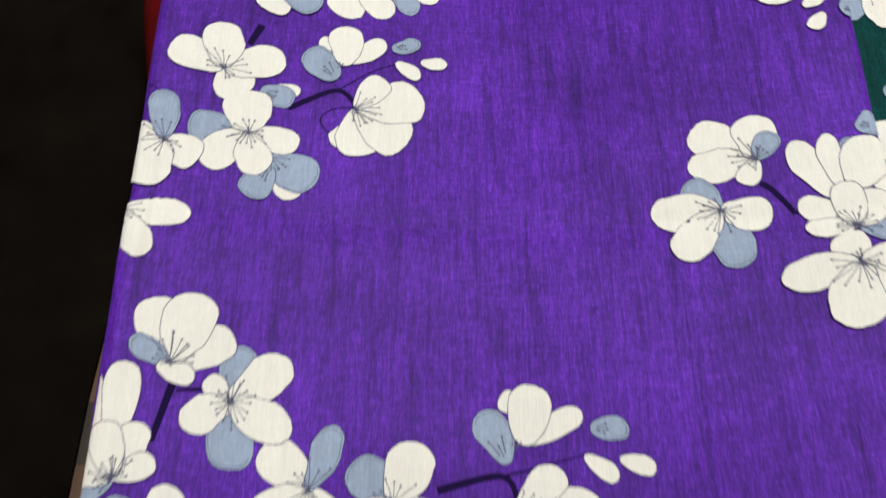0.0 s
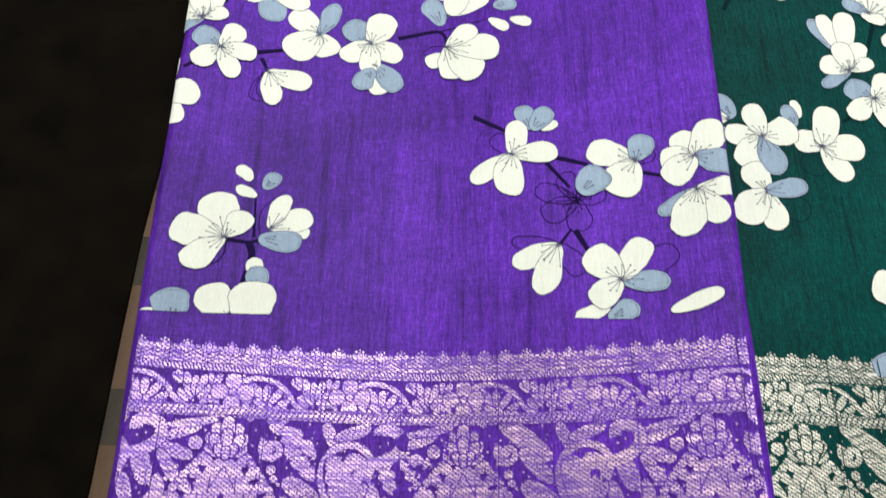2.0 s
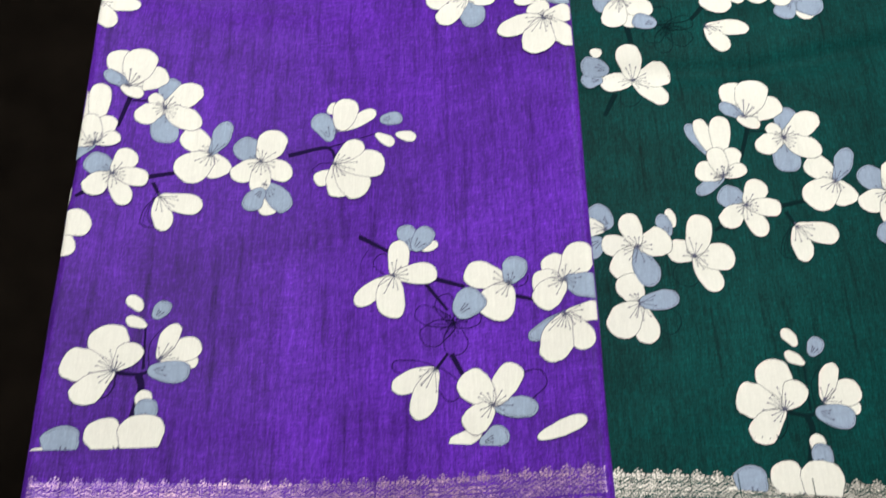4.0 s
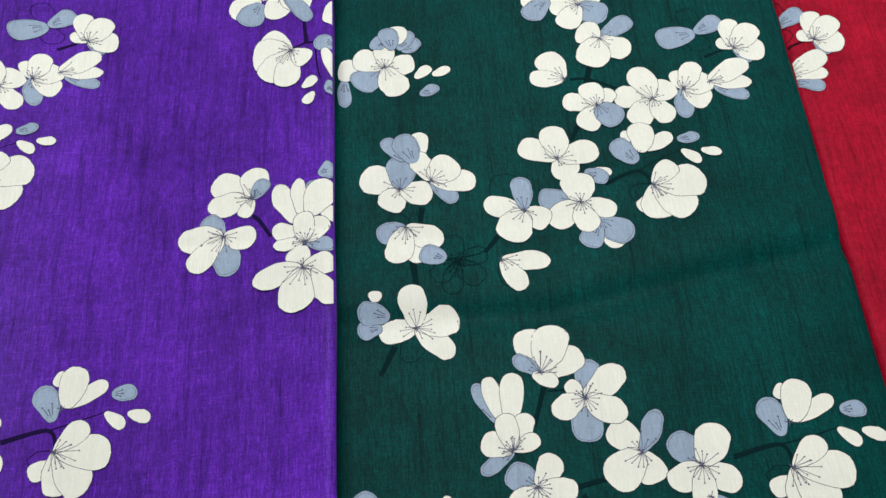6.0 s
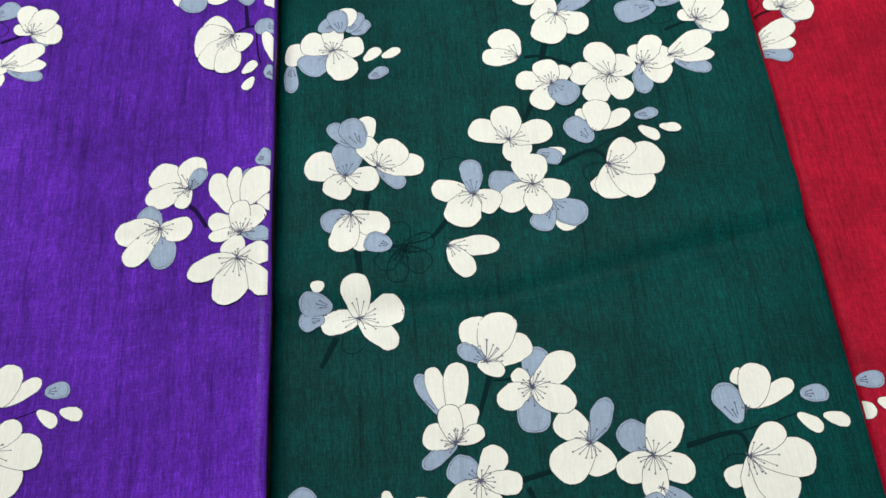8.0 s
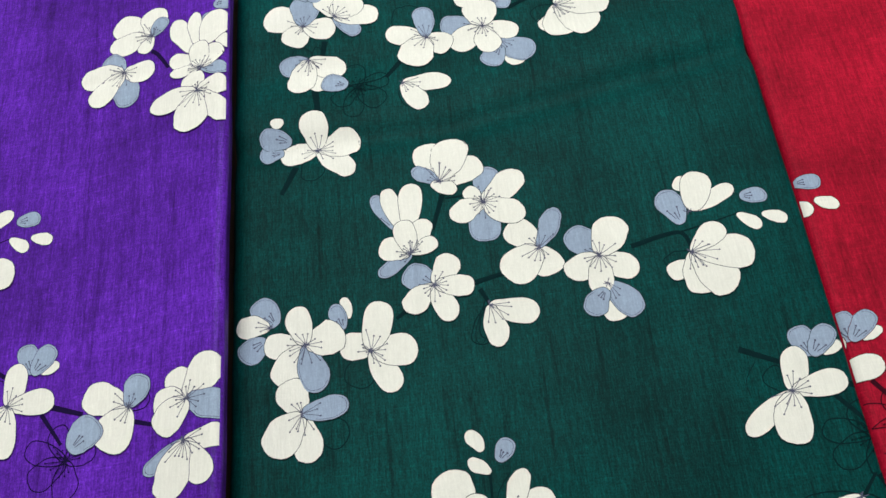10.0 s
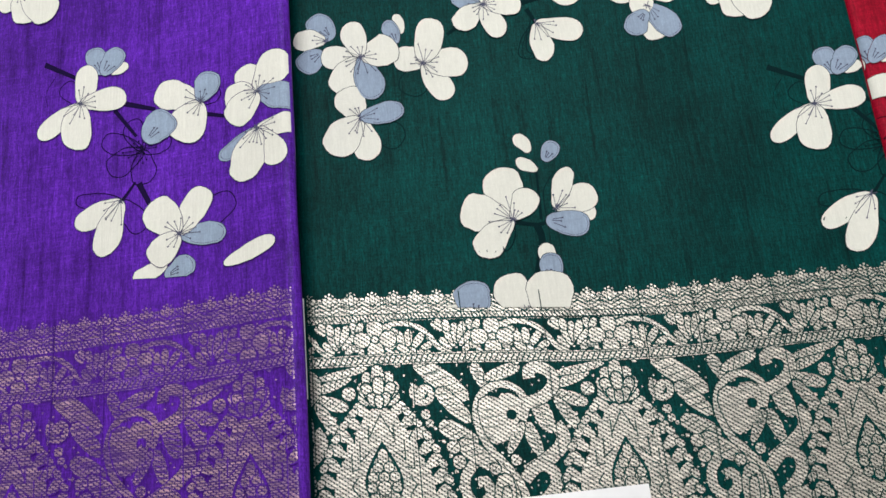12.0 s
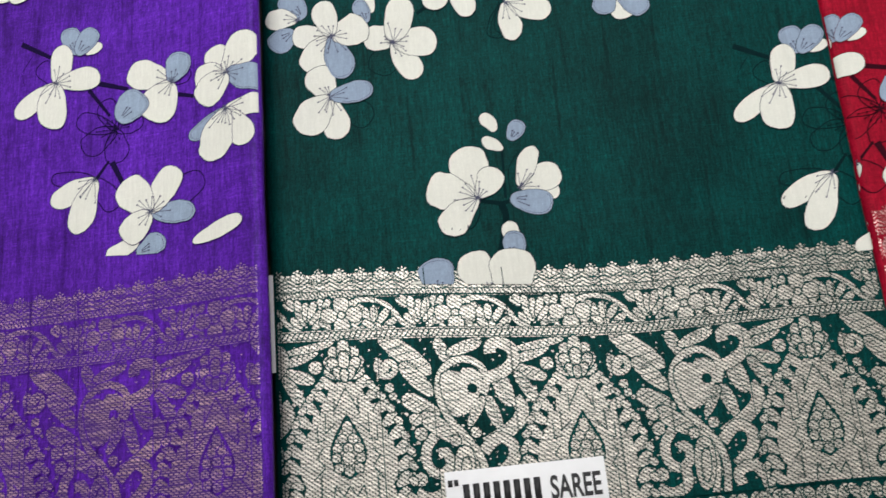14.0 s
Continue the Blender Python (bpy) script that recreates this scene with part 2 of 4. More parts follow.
def c_branch():
    twig(3.6, (217.9, 190.1), (215.7, 177.5))
    twig(4.1, (211.0, 154.8), (212.4, 137.7))
    twig(3.6, (199.1, 104.4), (190.8, 87.9))
    twig(0.9, (230.3, 155.4), (249.1, 157.8), (259.3, 167.8))
    bloom(215.3, 220.7, (127, 20.5, 10.4, B, -6.4, 2.0), (83, 20.5, 11.7, W, 1.1, 1.5), (111, 22.4, 14.9, B, -0.3, 0.0), stamens=False)
    bloom(223.8, 208.2, (112, 21.2, 12.6, W), (-47, 21.0, 10.3, B), (-5, 26.8, 15.7, W), (42, 20.1, 19.4, W))
    bloom(205.5, 203.4, (155, 24.8, 20.0, W), (-119, 16.2, 16.8, W), (-19, 19.4, 16.1, W), (85, 23.0, 17.6, B))
    bloom(207.8, 177.7, (-70, 24.7, 13.8, W), (-28, 23.3, 15.2, W), (-161, 17.4, 13.3, B), (-109, 24.0, 15.9, W), (159, 15.5, 12.9, B, 22.2, -22.2), (162, 11.6, 8.2, G, 2.1, 2.9), (33, 6.4, 8.0, G, 2.7, 2.8))
    bloom(211.1, 115.3, (-170, 20.8, 14.7, W), (-44, 26.3, 13.4, W), (10, 23.8, 18.1, W), (96, 24.5, 15.6, W), (-105, 21.1, 12.3, G))
    bloom(196.8, 122.2, (89, 6.6, 7.5, W, -7.9, 8.6), (-173, 13.4, 12.0, B, -4.5, -5.8), (164, 18.0, 12.8, B), stamens=False)
    bloom(235.6, 153.3, (15, 18.3, 11.4, G), (-45, 19.3, 13.7, G), (-101, 20.6, 11.4, G), (-145, 17.1, 12.4, G), (97, 17.8, 12.3, G))
    bloom(204.7, 307.5, (148, 9.8, 11.7, B, -5.0, 3.1), (38, 14.1, 11.4, B, 5.8, -1.3), (60, 16.8, 9.7, B, 3.7, -0.2), (90, 14.7, 13.3, W, 3.1, 4.5), (104, 18.2, 12.2, B), stamens=False)
    bloom(199.0, 294.6, (-89, 21.2, 8.6, B, -25.6, -8.8), (173, 14.9, 17.1, W, -14.6, -3.2), (-144, 23.8, 18.9, B), (152, 21.1, 16.9, W), (9, 19.3, 15.4, W), (-67, 23.9, 18.3, W), (87, 19.3, 13.2, W))
    bloom(228.1, 282.4, (40, 13.0, 7.6, W, -10.0, 2.4), (23, 12.2, 6.6, W, 1.0, 4.0), (25, 13.0, 8.1, B, -7.5, -11.1), stamens=False)

def upper_branch():
    twig(2.8, (327.0, 199.8), (347.8, 207.7), (356.5, 196.9))
    twig(3.4, (262.8, 171.2), (252.3, 158.3))
    twig(3.6, (316.2, 242.4), (310.8, 231.8))
    twig(0.7, (347.8, 207.7), (366.0, 217.5), (379.8, 220.6))
    bloom(300.3, 219.2, (-60, 15.3, 17.3, W), (154, 24.3, 16.2, W), (12, 26.3, 16.0, W), (93, 22.8, 17.5, W))
    bloom(277.3, 184.5, (165, 23.8, 13.8, W), (-33, 16.2, 15.8, W), (-123, 22.4, 20.1, W), (93, 22.6, 12.5, B))
    bloom(311.0, 188.6, (-11, 11.8, 6.0, W, 9.5, 21.4), (-25, 14.8, 10.4, B, 4.7, 20.5), (170, 24.9, 14.7, B), (-143, 23.6, 16.2, W), (-19, 21.5, 12.4, W), (-80, 20.1, 14.4, W), (89, 19.5, 20.3, W))
    bloom(320.0, 176.6, (-63, 21.5, 13.6, W), (-37, 22.0, 17.3, B), (-126, 16.6, 13.7, B, 0.1, -4.1))
    bloom(261.3, 152.9, (-4, 27.2, 12.2, W), (-60, 22.0, 12.1, W), (-77, 17.3, 8.5, G), (171, 19.7, 19.5, G, 16.5, 46.2))
    bloom(354.9, 197.6, (-148, 15.8, 10.6, W, 3.1, -7.6), (-82, 22.7, 20.4, W), (-41, 28.7, 20.3, W), (2, 31.6, 21.2, W), (43, 20.6, 13.2, W), (-146, 15.9, 12.1, G), fan=True)
    bloom(350.0, 219.9, (157, 9.9, 7.6, W, 0.3, 10.7), (30, 20.8, 9.9, W, 3.8, 2.2), (126, 20.2, 14.3, B, -2.0, -6.4), (85, 21.5, 16.0, W, 2.1, 0.3))
    bloom(382.0, 222.0, (10, 13.9, 7.7, B, -7.2, 6.2), (-41, 13.8, 7.0, W, -6.1, -1.3), (-11, 12.2, 6.2, W, 5.8, -2.0), stamens=False)

def crown_branch():
    twig(4.3, (330.0, 290.2), (322.2, 262.7))
    twig(2.3, (403.3, 290.2), (422.5, 298.0))
    twig(2.4, (315.5, 278.0), (327.6, 277.3), (347.0, 267.6))
    bloom(328.4, 338.4, (125, 23.8, 16.2, W), (40, 23.5, 16.2, W), (-177, 19.5, 15.9, W), (-40, 20.6, 20.4, B), (-124, 22.6, 16.3, W))
    bloom(309.0, 344.4, (-173, 18.0, 14.2, W), (-138, 22.4, 15.4, B), stamens=False)
    bloom(329.6, 256.4, (45, 15.9, 10.7, W), (169, 21.3, 14.0, W), (-118, 20.2, 14.9, W), (-49, 18.6, 17.6, B), (103, 17.9, 15.4, W))
    bloom(365.3, 259.9, (174, 24.2, 16.7, W), (-129, 23.3, 16.0, W), (-68, 19.5, 14.5, W), (34, 17.3, 15.9, W), (109, 25.5, 17.1, W))
    bloom(385.1, 266.2, (-94, 21.7, 11.7, B), (102, 14.3, 9.6, W), (-36, 18.8, 16.9, W), (16, 20.3, 16.3, W), (60, 22.2, 13.6, W))
    bloom(402.7, 270.9, (-22, 22.6, 10.0, B, 2.2, -3.7), (-3, 26.3, 10.8, W), (28, 30.2, 14.1, W))
    bloom(423.5, 297.0, (-45, 15.2, 10.2, B), (152, 11.4, 9.6, W), (-9, 20.0, 18.0, W), (87, 23.2, 14.0, W), (45, 23.8, 16.4, W))
    bloom(400.7, 310.1, (-168, 26.2, 17.5, B), (32, 21.6, 12.9, B), (98, 21.1, 14.8, G), (-81, 14.9, 14.7, G), stamens=False)
    bloom(338.3, 309.2, (35, 27.3, 12.9, B), (149, 15.3, 19.8, W), (-36, 21.8, 17.6, W), (-117, 23.7, 21.5, W))
    bloom(311.8, 278.7, (121, 23.7, 17.6, W), (174, 21.6, 13.5, W))

def middle_branch():
    twig(2.9, (369.4, 33.6), (394.8, 38.7), (399.2, 27.0))
    twig(3.1, (286.8, 22.7), (307.1, 27.2))
    twig(2.6, (290.5, 19.2), (294.9, 9.5))
    twig(3.0, (276.9, 76.7), (269.8, 56.0))
    twig(2.5, (256.5, 14.5), (247.6, 8.2))
    twig(0.9, (394.8, 38.7), (410.0, 41.8), (428.4, 46.3))
    twig(0.4, (292.5, 12.8), (285.7, -4.3), (288.2, -10.4), (293.3, -2.2))
    twig(1.5, (290.0, 74.5), (278.2, 74.2))
    bloom(275.6, 84.4, (22, 25.8, 15.8, W), (102, 26.3, 17.1, W), (65, 29.3, 19.3, W), (144, 16.4, 8.8, B), (-24, 14.3, 8.5, W, -4.2, -0.5))
    bloom(251.7, 58.9, (116, 24.4, 8.4, B, -0.9, -0.6), (103, 24.8, 9.5, W, 0.9, 0.6), (83, 27.7, 12.7, W, 5.7, -1.3), stamens=False)
    bloom(257.6, 43.5, (-147, 20.2, 8.1, B), (161, 16.9, 13.4, W), (63, 20.9, 11.9, W), (23, 15.0, 8.9, W), (100, 19.7, 11.6, W))
    bloom(268.0, 24.3, (148, 17.3, 15.2, B), (55, 18.8, 13.4, W), (-140, 19.6, 13.0, W), (-70, 21.6, 11.9, W), (-9, 20.2, 11.7, W))
    bloom(297.7, 69.3, (-92, 23.6, 16.8, B), (76, 21.6, 14.2, B), (132, 12.5, 8.5, W), (-156, 19.0, 13.1, W), (35, 26.6, 14.9, W), (-28, 23.2, 14.6, W))
    bloom(323.1, 38.8, (-69, 16.7, 16.1, W), (132, 20.7, 15.8, W), (-139, 24.0, 19.4, W), (62, 24.3, 10.7, B))
    bloom(352.5, 30.3, (129, 21.0, 15.8, B), (-154, 19.7, 14.2, W), (-33, 21.0, 13.9, W), (-98, 21.3, 12.3, W), (56, 24.0, 17.5, W))
    bloom(354.0, 14.5, (-80, 15.8, 13.1, W, -0.6, -4.8), (-54, 22.1, 13.8, B), (-129, 16.3, 11.9, B, -1.1, -2.9))
    bloom(294.3, 9.7, (-16, 24.7, 13.8, W), (-83, 22.1, 11.6, W), (-111, 21.3, 10.4, G), (-100, 17.7, 8.2, G))
    bloom(398.4, 26.6, (-160, 16.7, 10.0, W, 2.1, -5.6), (-82, 22.9, 18.2, W), (-56, 28.0, 19.4, W), (-7, 31.1, 19.1, W), (35, 22.7, 12.0, W), (-151, 14.9, 11.5, G), fan=True)
    bloom(402.0, 49.6, (147, 9.2, 9.0, W, 3.9, 14.0), (26, 26.2, 9.3, W, 2.0, 1.1), (108, 21.2, 13.9, B, -4.4, -6.4), (72, 23.8, 15.7, W, 2.4, 0.4))
    bloom(434.5, 46.7, (-3, 13.9, 9.1, B, -4.7, 8.6), (-41, 13.7, 7.1, W, -8.5, -1.3), (-21, 12.9, 7.1, W, 3.9, -2.8), stamens=False)

def left_branch():
    bloom(184.0, 11.3, (127, 17.8, 13.2, B, 3.6, 0.2), (176, 16.9, 12.0, W), (-147, 15.7, 13.8, B, -1.5, -6.9))
    bloom(221.1, 5.3, (103, 11.9, 5.5, W, 3.1, 5.6), (108, 14.5, 8.2, B), stamens=False)
    bloom(234.0, -7.2, (159, 15.5, 14.8, W), (-62, 24.4, 12.9, W), (-6, 22.8, 16.7, W), (76, 26.2, 15.0, W), (-118, 20.0, 14.4, G))
    bloom(201.9, -0.8, (174, 20.6, 13.4, W), (-124, 23.7, 16.6, W), (-77, 25.2, 14.6, B), (9, 19.6, 17.7, W), (102, 21.3, 12.6, W))
    bloom(199.3, -35.6, (112, 18.4, 15.6, W), (-81, 23.6, 14.4, W), (-131, 24.0, 18.0, W), (8, 22.6, 11.5, B), (-37, 25.9, 14.4, G))

def right_branch():
    twig(3.3, (409.3, -27.3), (427.1, -35.7))
    twig(2.6, (447.9, -54.5), (458.9, -68.9))
    twig(0.4, (415.4, -34.4), (409.1, -43.4), (409.5, -51.6))
    bloom(442.3, -34.5, (27, 11.2, 5.1, W, 5.4, 0.2), (104, 15.8, 12.2, B), (47, 18.7, 10.8, B), stamens=False)
    bloom(428.9, -50.5, (72, 22.3, 12.3, W), (8, 26.6, 12.1, W), (-144, 31.0, 10.0, W), (-101, 25.2, 17.5, W), (129, 14.7, 11.6, G))

def foot_sprig():
    twig(2.5, (269.9, -98.8), (282.3, -101.5), (288.2, -99.1))
    twig(3.8, (281.7, -102.0), (283.1, -110.4), (278.3, -127.5))
    twig(1.5, (284.0, -98.7), (284.8, -71.5))
    twig(0.6, (286.8, -98.9), (287.0, -83.9), (293.7, -73.9))
    twig(0.6, (259.7, -109.7), (265.8, -113.2), (270.6, -106.3), (269.9, -98.8))
    bloom(270.1, -97.9, (98, 27.7, 19.3, W), (160, 25.7, 19.0, W), (-139, 23.9, 15.0, W), (52, 18.1, 13.2, W), (-127, 17.4, 11.4, G), fan=True)
    bloom(291.7, -93.6, (-19, 10.0, 7.8, W, 9.7, -1.8), (18, 21.9, 14.2, W), (67, 22.2, 9.6, W), (-12, 21.1, 13.0, B, -5.4, -5.8))
    bloom(287.5, -65.4, (123, 11.6, 6.9, W, -4.9, 2.7), (146, 11.7, 6.4, W, -2.2, -7.5), (57, 11.9, 8.7, B, 1.7, -3.0), stamens=False)
    bloom(272.1, -143.4, (91, 14.3, 8.3, W, 12.5, 17.7), (82, 16.1, 11.0, B, 12.1, 10.8), (-1, 10.7, 2.3, W, -38.6, 4.9), (90, 19.6, 17.0, B, -25.0, -3.4), (102, 21.7, 17.1, W, -3.0, -3.1), (81, 26.4, 21.9, W, 9.3, -8.2))

def lower_branch():
    twig(3.0, (82.7, -23.7), (101.3, -30.7))
    twig(2.5, (125.9, -38.2), (137.7, -42.2))
    twig(3.1, (93.2, -68.4), (100.2, -83.0))
    twig(1.8, (85.0, -76.0), (91.5, -67.6))
    bloom(94.8, -51.4, (-156, 19.4, 13.3, G), (-89, 18.0, 12.2, G), (156, 22.6, 10.4, G), (110, 18.2, 10.6, G), (20, 15.1, 12.0, G))
    bloom(125.0, -31.8, (156, 25.5, 15.3, W), (-127, 21.5, 21.4, W), (71, 15.8, 13.2, B), (42, 18.0, 17.0, B, -28.7, -15.6), (34, 10.7, 10.2, G))
    bloom(153.6, -33.3, (117, 16.7, 12.8, W), (180, 16.2, 14.5, W), (53, 23.4, 17.2, W), (-20, 21.5, 14.0, B), (-136, 19.0, 15.9, W))
    bloom(153.2, -52.1, (-148, 22.2, 8.4, B), (1, 20.9, 10.4, W), (-60, 22.5, 13.2, W), (-110, 26.3, 16.3, W))
    bloom(84.2, -75.9, (-157, 24.5, 11.5, W), (-110, 27.9, 13.4, W), (171, 23.4, 7.8, G), (-56, 20.6, 11.0, G))
    bloom(113.6, -97.6, (-163, 17.0, 8.3, W, -5.9, -13.6), (19, 15.2, 10.7, B, -7.0, -19.6), (-8, 23.0, 10.8, B), (57, 24.6, 14.0, W), (128, 22.6, 17.1, W), (-139, 18.0, 14.4, W), (27, 30.8, 14.4, G))
    bloom(135.4, -116.2, (19, 25.8, 8.2, W), stamens=False)

def edge_branch():
    twig(2.6, (124.0, 176.1), (127.7, 173.1), (135.1, 161.1))
    bloom(124.0, 187.1, (146, 27.9, 17.6, W), (-176, 25.5, 14.6, W), (88, 19.6, 16.6, W), (53, 13.2, 9.5, B), (-119, 12.4, 9.1, W))
    bloom(108.1, 165.7, (132, 17.4, 12.9, B), (-79, 24.9, 15.8, B), (178, 25.5, 16.2, W), (-12, 18.7, 14.9, W), (-133, 25.8, 15.0, W))
    bloom(153.2, 171.0, (-24, 10.5, 9.4, W, 9.8, 0.6), (115, 28.3, 12.0, W, -3.6, -4.2), (80, 21.1, 8.4, B, 1.0, -0.2), (94, 22.8, 8.5, W, -1.6, 0.4), (69, 23.0, 17.7, W, 4.2, -1.6), stamens=False)
    bloom(154.4, 153.8, (-18, 17.0, 8.3, B), (145, 21.6, 11.1, W), (178, 17.3, 7.6, W), (48, 16.8, 13.3, W), (95, 18.8, 12.1, W))
    bloom(153.0, 138.8, (104, 12.7, 13.3, W), (1, 17.4, 12.8, W), (-52, 27.8, 12.5, W), (-170, 27.1, 13.1, W), (-104, 25.1, 19.0, W))
    bloom(166.2, 197.6, (26, 10.1, 10.8, B, -4.6, -2.6), stamens=False)

def top_fan():
    twig(1.9, (143.5, 286.8), (153.7, 290.2), (164.0, 287.3))
    twig(2.7, (153.7, 290.2), (151.7, 310.1))
    twig(1.3, (158.9, 288.8), (160.7, 269.6), (162.5, 261.1))
    twig(0.9, (143.4, 288.9), (138.0, 298.9), (130.9, 302.9))
    bloom(144.5, 286.5, (141, 23.1, 16.8, W), (180, 24.0, 24.4, W), (-129, 24.5, 22.2, W), (-96, 26.4, 16.6, W), (-49, 15.3, 12.5, W), fan=True)
    bloom(159.2, 258.0, (35, 10.2, 7.2, W, -7.6, -1.2), (-128, 9.2, 6.8, W, -0.6, -5.8), (21, 7.5, 10.3, B, 6.0, -6.4), stamens=False)
    bloom(170.7, 279.0, (159, 15.4, 11.1, B, 2.4, 5.5), (-67, 24.5, 8.8, W, -6.7, 4.1), stamens=False)
    bloom(124.6, 329.0, (-179, 20.9, 18.5, W), (-126, 18.3, 19.4, B), stamens=False)
    bloom(136.9, 336.8, (-97, 22.8, 17.7, W), (-48, 25.9, 16.7, W), (-57, 35.2, 9.5, B), (-100, 20.2, 13.7, W, 35.6, -15.6), (164, 14.7, 16.6, W), (-2, 31.0, 17.6, B))


for branch_name, branch in (("c_branch", c_branch), ("upper_branch", upper_branch), ("crown_branch", crown_branch), ("middle_branch", middle_branch), ("left_branch", left_branch), ("right_branch", right_branch),
                            ("foot_sprig", foot_sprig), ("lower_branch", lower_branch), ("edge_branch", edge_branch), ("top_fan", top_fan)):
    current = []
    branch()
    BRANCHES[branch_name] = current


def petal_rows(bx, by, ang, length, width, grow=0.0, k=0.5, bend=0.0, wave=0.0, n=13, m=7):
    """A petal as rows of points from its base to its tip, narrow at the base and round at the tip."""
    a = radians(ang)
    ux, uy = math.cos(a), math.sin(a)
    peak = max(math.sqrt(max(0.0, 1 - (2 * s - 1) ** 2)) * (1 - k + k * s) for s in (0.5 + i * 0.02 for i in range(25)))
    rows = []
    for i in range(n):
        s = 0.5 - 0.5 * math.cos(math.pi * i / (n - 1))
        half = (width / 2) * math.sqrt(max(0.0, 1 - (2 * s - 1) ** 2)) ** 0.74 * (1 - k + k * s) / peak
        half = max(half * (1 + 0.08 * noise.noise(Vector((s * 6.0, bx * 0.9, by * 0.9 + ang)))), 0.02) + grow
        along = s * (length + 2 * grow) - grow
        row = []
        for j in range(m):
            q = -1 + 2 * j / (m - 1)
            side = q * half * (1 + wave * math.sin(9 * s + 2 * q)) + bend * width * math.sin(math.pi * s)
            push = along - 0.06 * length * wave * 6 * s ** 6 * math.cos(q * 5)
            row.append((bx + ux * push - uy * side, by + uy * push + ux * side))
        rows.append(row)
    return rows


def stroke_rows(points, width, taper=1.0, m=3, step=2.0):
    """A stroke along a smooth line through the points."""
    fine = []
    pts = [points[0], *points, points[-1]]
    for p0, p1, p2, p3 in zip(pts, pts[1:], pts[2:], pts[3:]):
        count = max(2, int(math.hypot(p2[0] - p1[0], p2[1] - p1[1]) / step))
        for i in range(count):
            t = i / count
            fine.append(tuple(0.5 * (2 * b + (c - a) * t + (2 * a - 5 * b + 4 * c - d) * t * t + (3 * b - a - 3 * c + d) * t ** 3) for a, b, c, d in zip(p0, p1, p2, p3)))
    fine.append(points[-1])
    rows = []
    for i, p in enumerate(fine):
        q, r = fine[max(0, i - 1)], fine[min(len(fine) - 1, i + 1)]
        l = math.hypot(r[0] - q[0], r[1] - q[1]) or 1.0
        nx, ny = -(r[1] - q[1]) / l, (r[0] - q[0]) / l
        w = width / 2 * (1 + (taper - 1) * i / (len(fine) - 1))
        rows.append([(p[0] + nx * w * (-1 + 2 * j / (m - 1)), p[1] + ny * w * (-1 + 2 * j / (m - 1))) for j in range(m)])
    return rows


def same_place(x, y):
    return x, y


def moved(cx, cy, dx, dy, a, b, c, d):
    """The drawing as it lies on another saree: shifted, and drawn askew with its cloth."""
    return lambda x, y: (dx + a * (x - cx) + b * (y - cy), dy + c * (x - cx) + d * (y - cy))


def eased(turn, *pulls):
    """The same cloth, tugged a little at some of its blossoms: x, y of the drawing and the shift there."""

    def tug(x, y):
        weights = [math.exp(-((x - px) ** 2 + (y - py) ** 2) / 800.0) for px, py, _, _ in pulls]
        total = sum(weights) + 0.12
        u, v = turn(x, y)
        return u + sum(w * p[2] for w, p in zip(weights, pulls)) / total, v + sum(w * p[3] for w, p in zip(weights, pulls)) / total

    return tug


UPPER_ON_PURPLE = eased(moved(325.5, 199.6, -66.3, 216.6, 0.949, -0.084, 0.134, 0.993), (300.3, 219.2, 0.0, 1.0), (277.3, 184.5, 0.0, 0.2), (311, 188.6, -0.7, -1.5), (354.9, 197.6, 2.0, 2.0), (350, 219.9, 0.9, -1.3), (382, 222, -1.7, -0.3), (320, 176.6, -0.6, -0.2))
CROWN_ON_PURPLE = moved(393.7, 277.6, -13.2, 302.4, 0.989, -0.252, -0.003, 0.944)
MIDDLE_ON_PURPLE = eased(moved(331.2, 43.0, -40.5, 65.7, 0.965, -0.104, 0.058, 0.979), (275.6, 84.4, 0.9, -0.8), (297.7, 69.3, -1.8, 2.2), (257.6, 43.5, 0.2, 0.0), (352.5, 30.3, 1.1, 4.0), (268, 24.3, 0.3, -1.1), (323.1, 38.8, 1.3, -2.8), (402, 49.6, -0.9, 0.6), (294.3, 9.7, -1.5, -0.5), (434.5, 46.7, -0.2, -2.7), (398.4, 26.6, 0.6, 1.1))
FOOT_ON_PURPLE = moved(285.4, -93.8, -70.1, -67.9, 1.023, -0.083, 0.154, 0.923)
RIGHT_ON_PURPLE = moved(428.2, -76.4, 63.9, -46.9, 0.926, -0.098, -0.136, 1.015)
LOWER_ON_GREEN = moved(66.3, -48.1, 428.2, -76.4, 1.14, 0.107, 0.182, 1.013)


def green_to_red(x, y):
    return x + 30.0 + 0.10 * (y - 50.0), y + 6.0


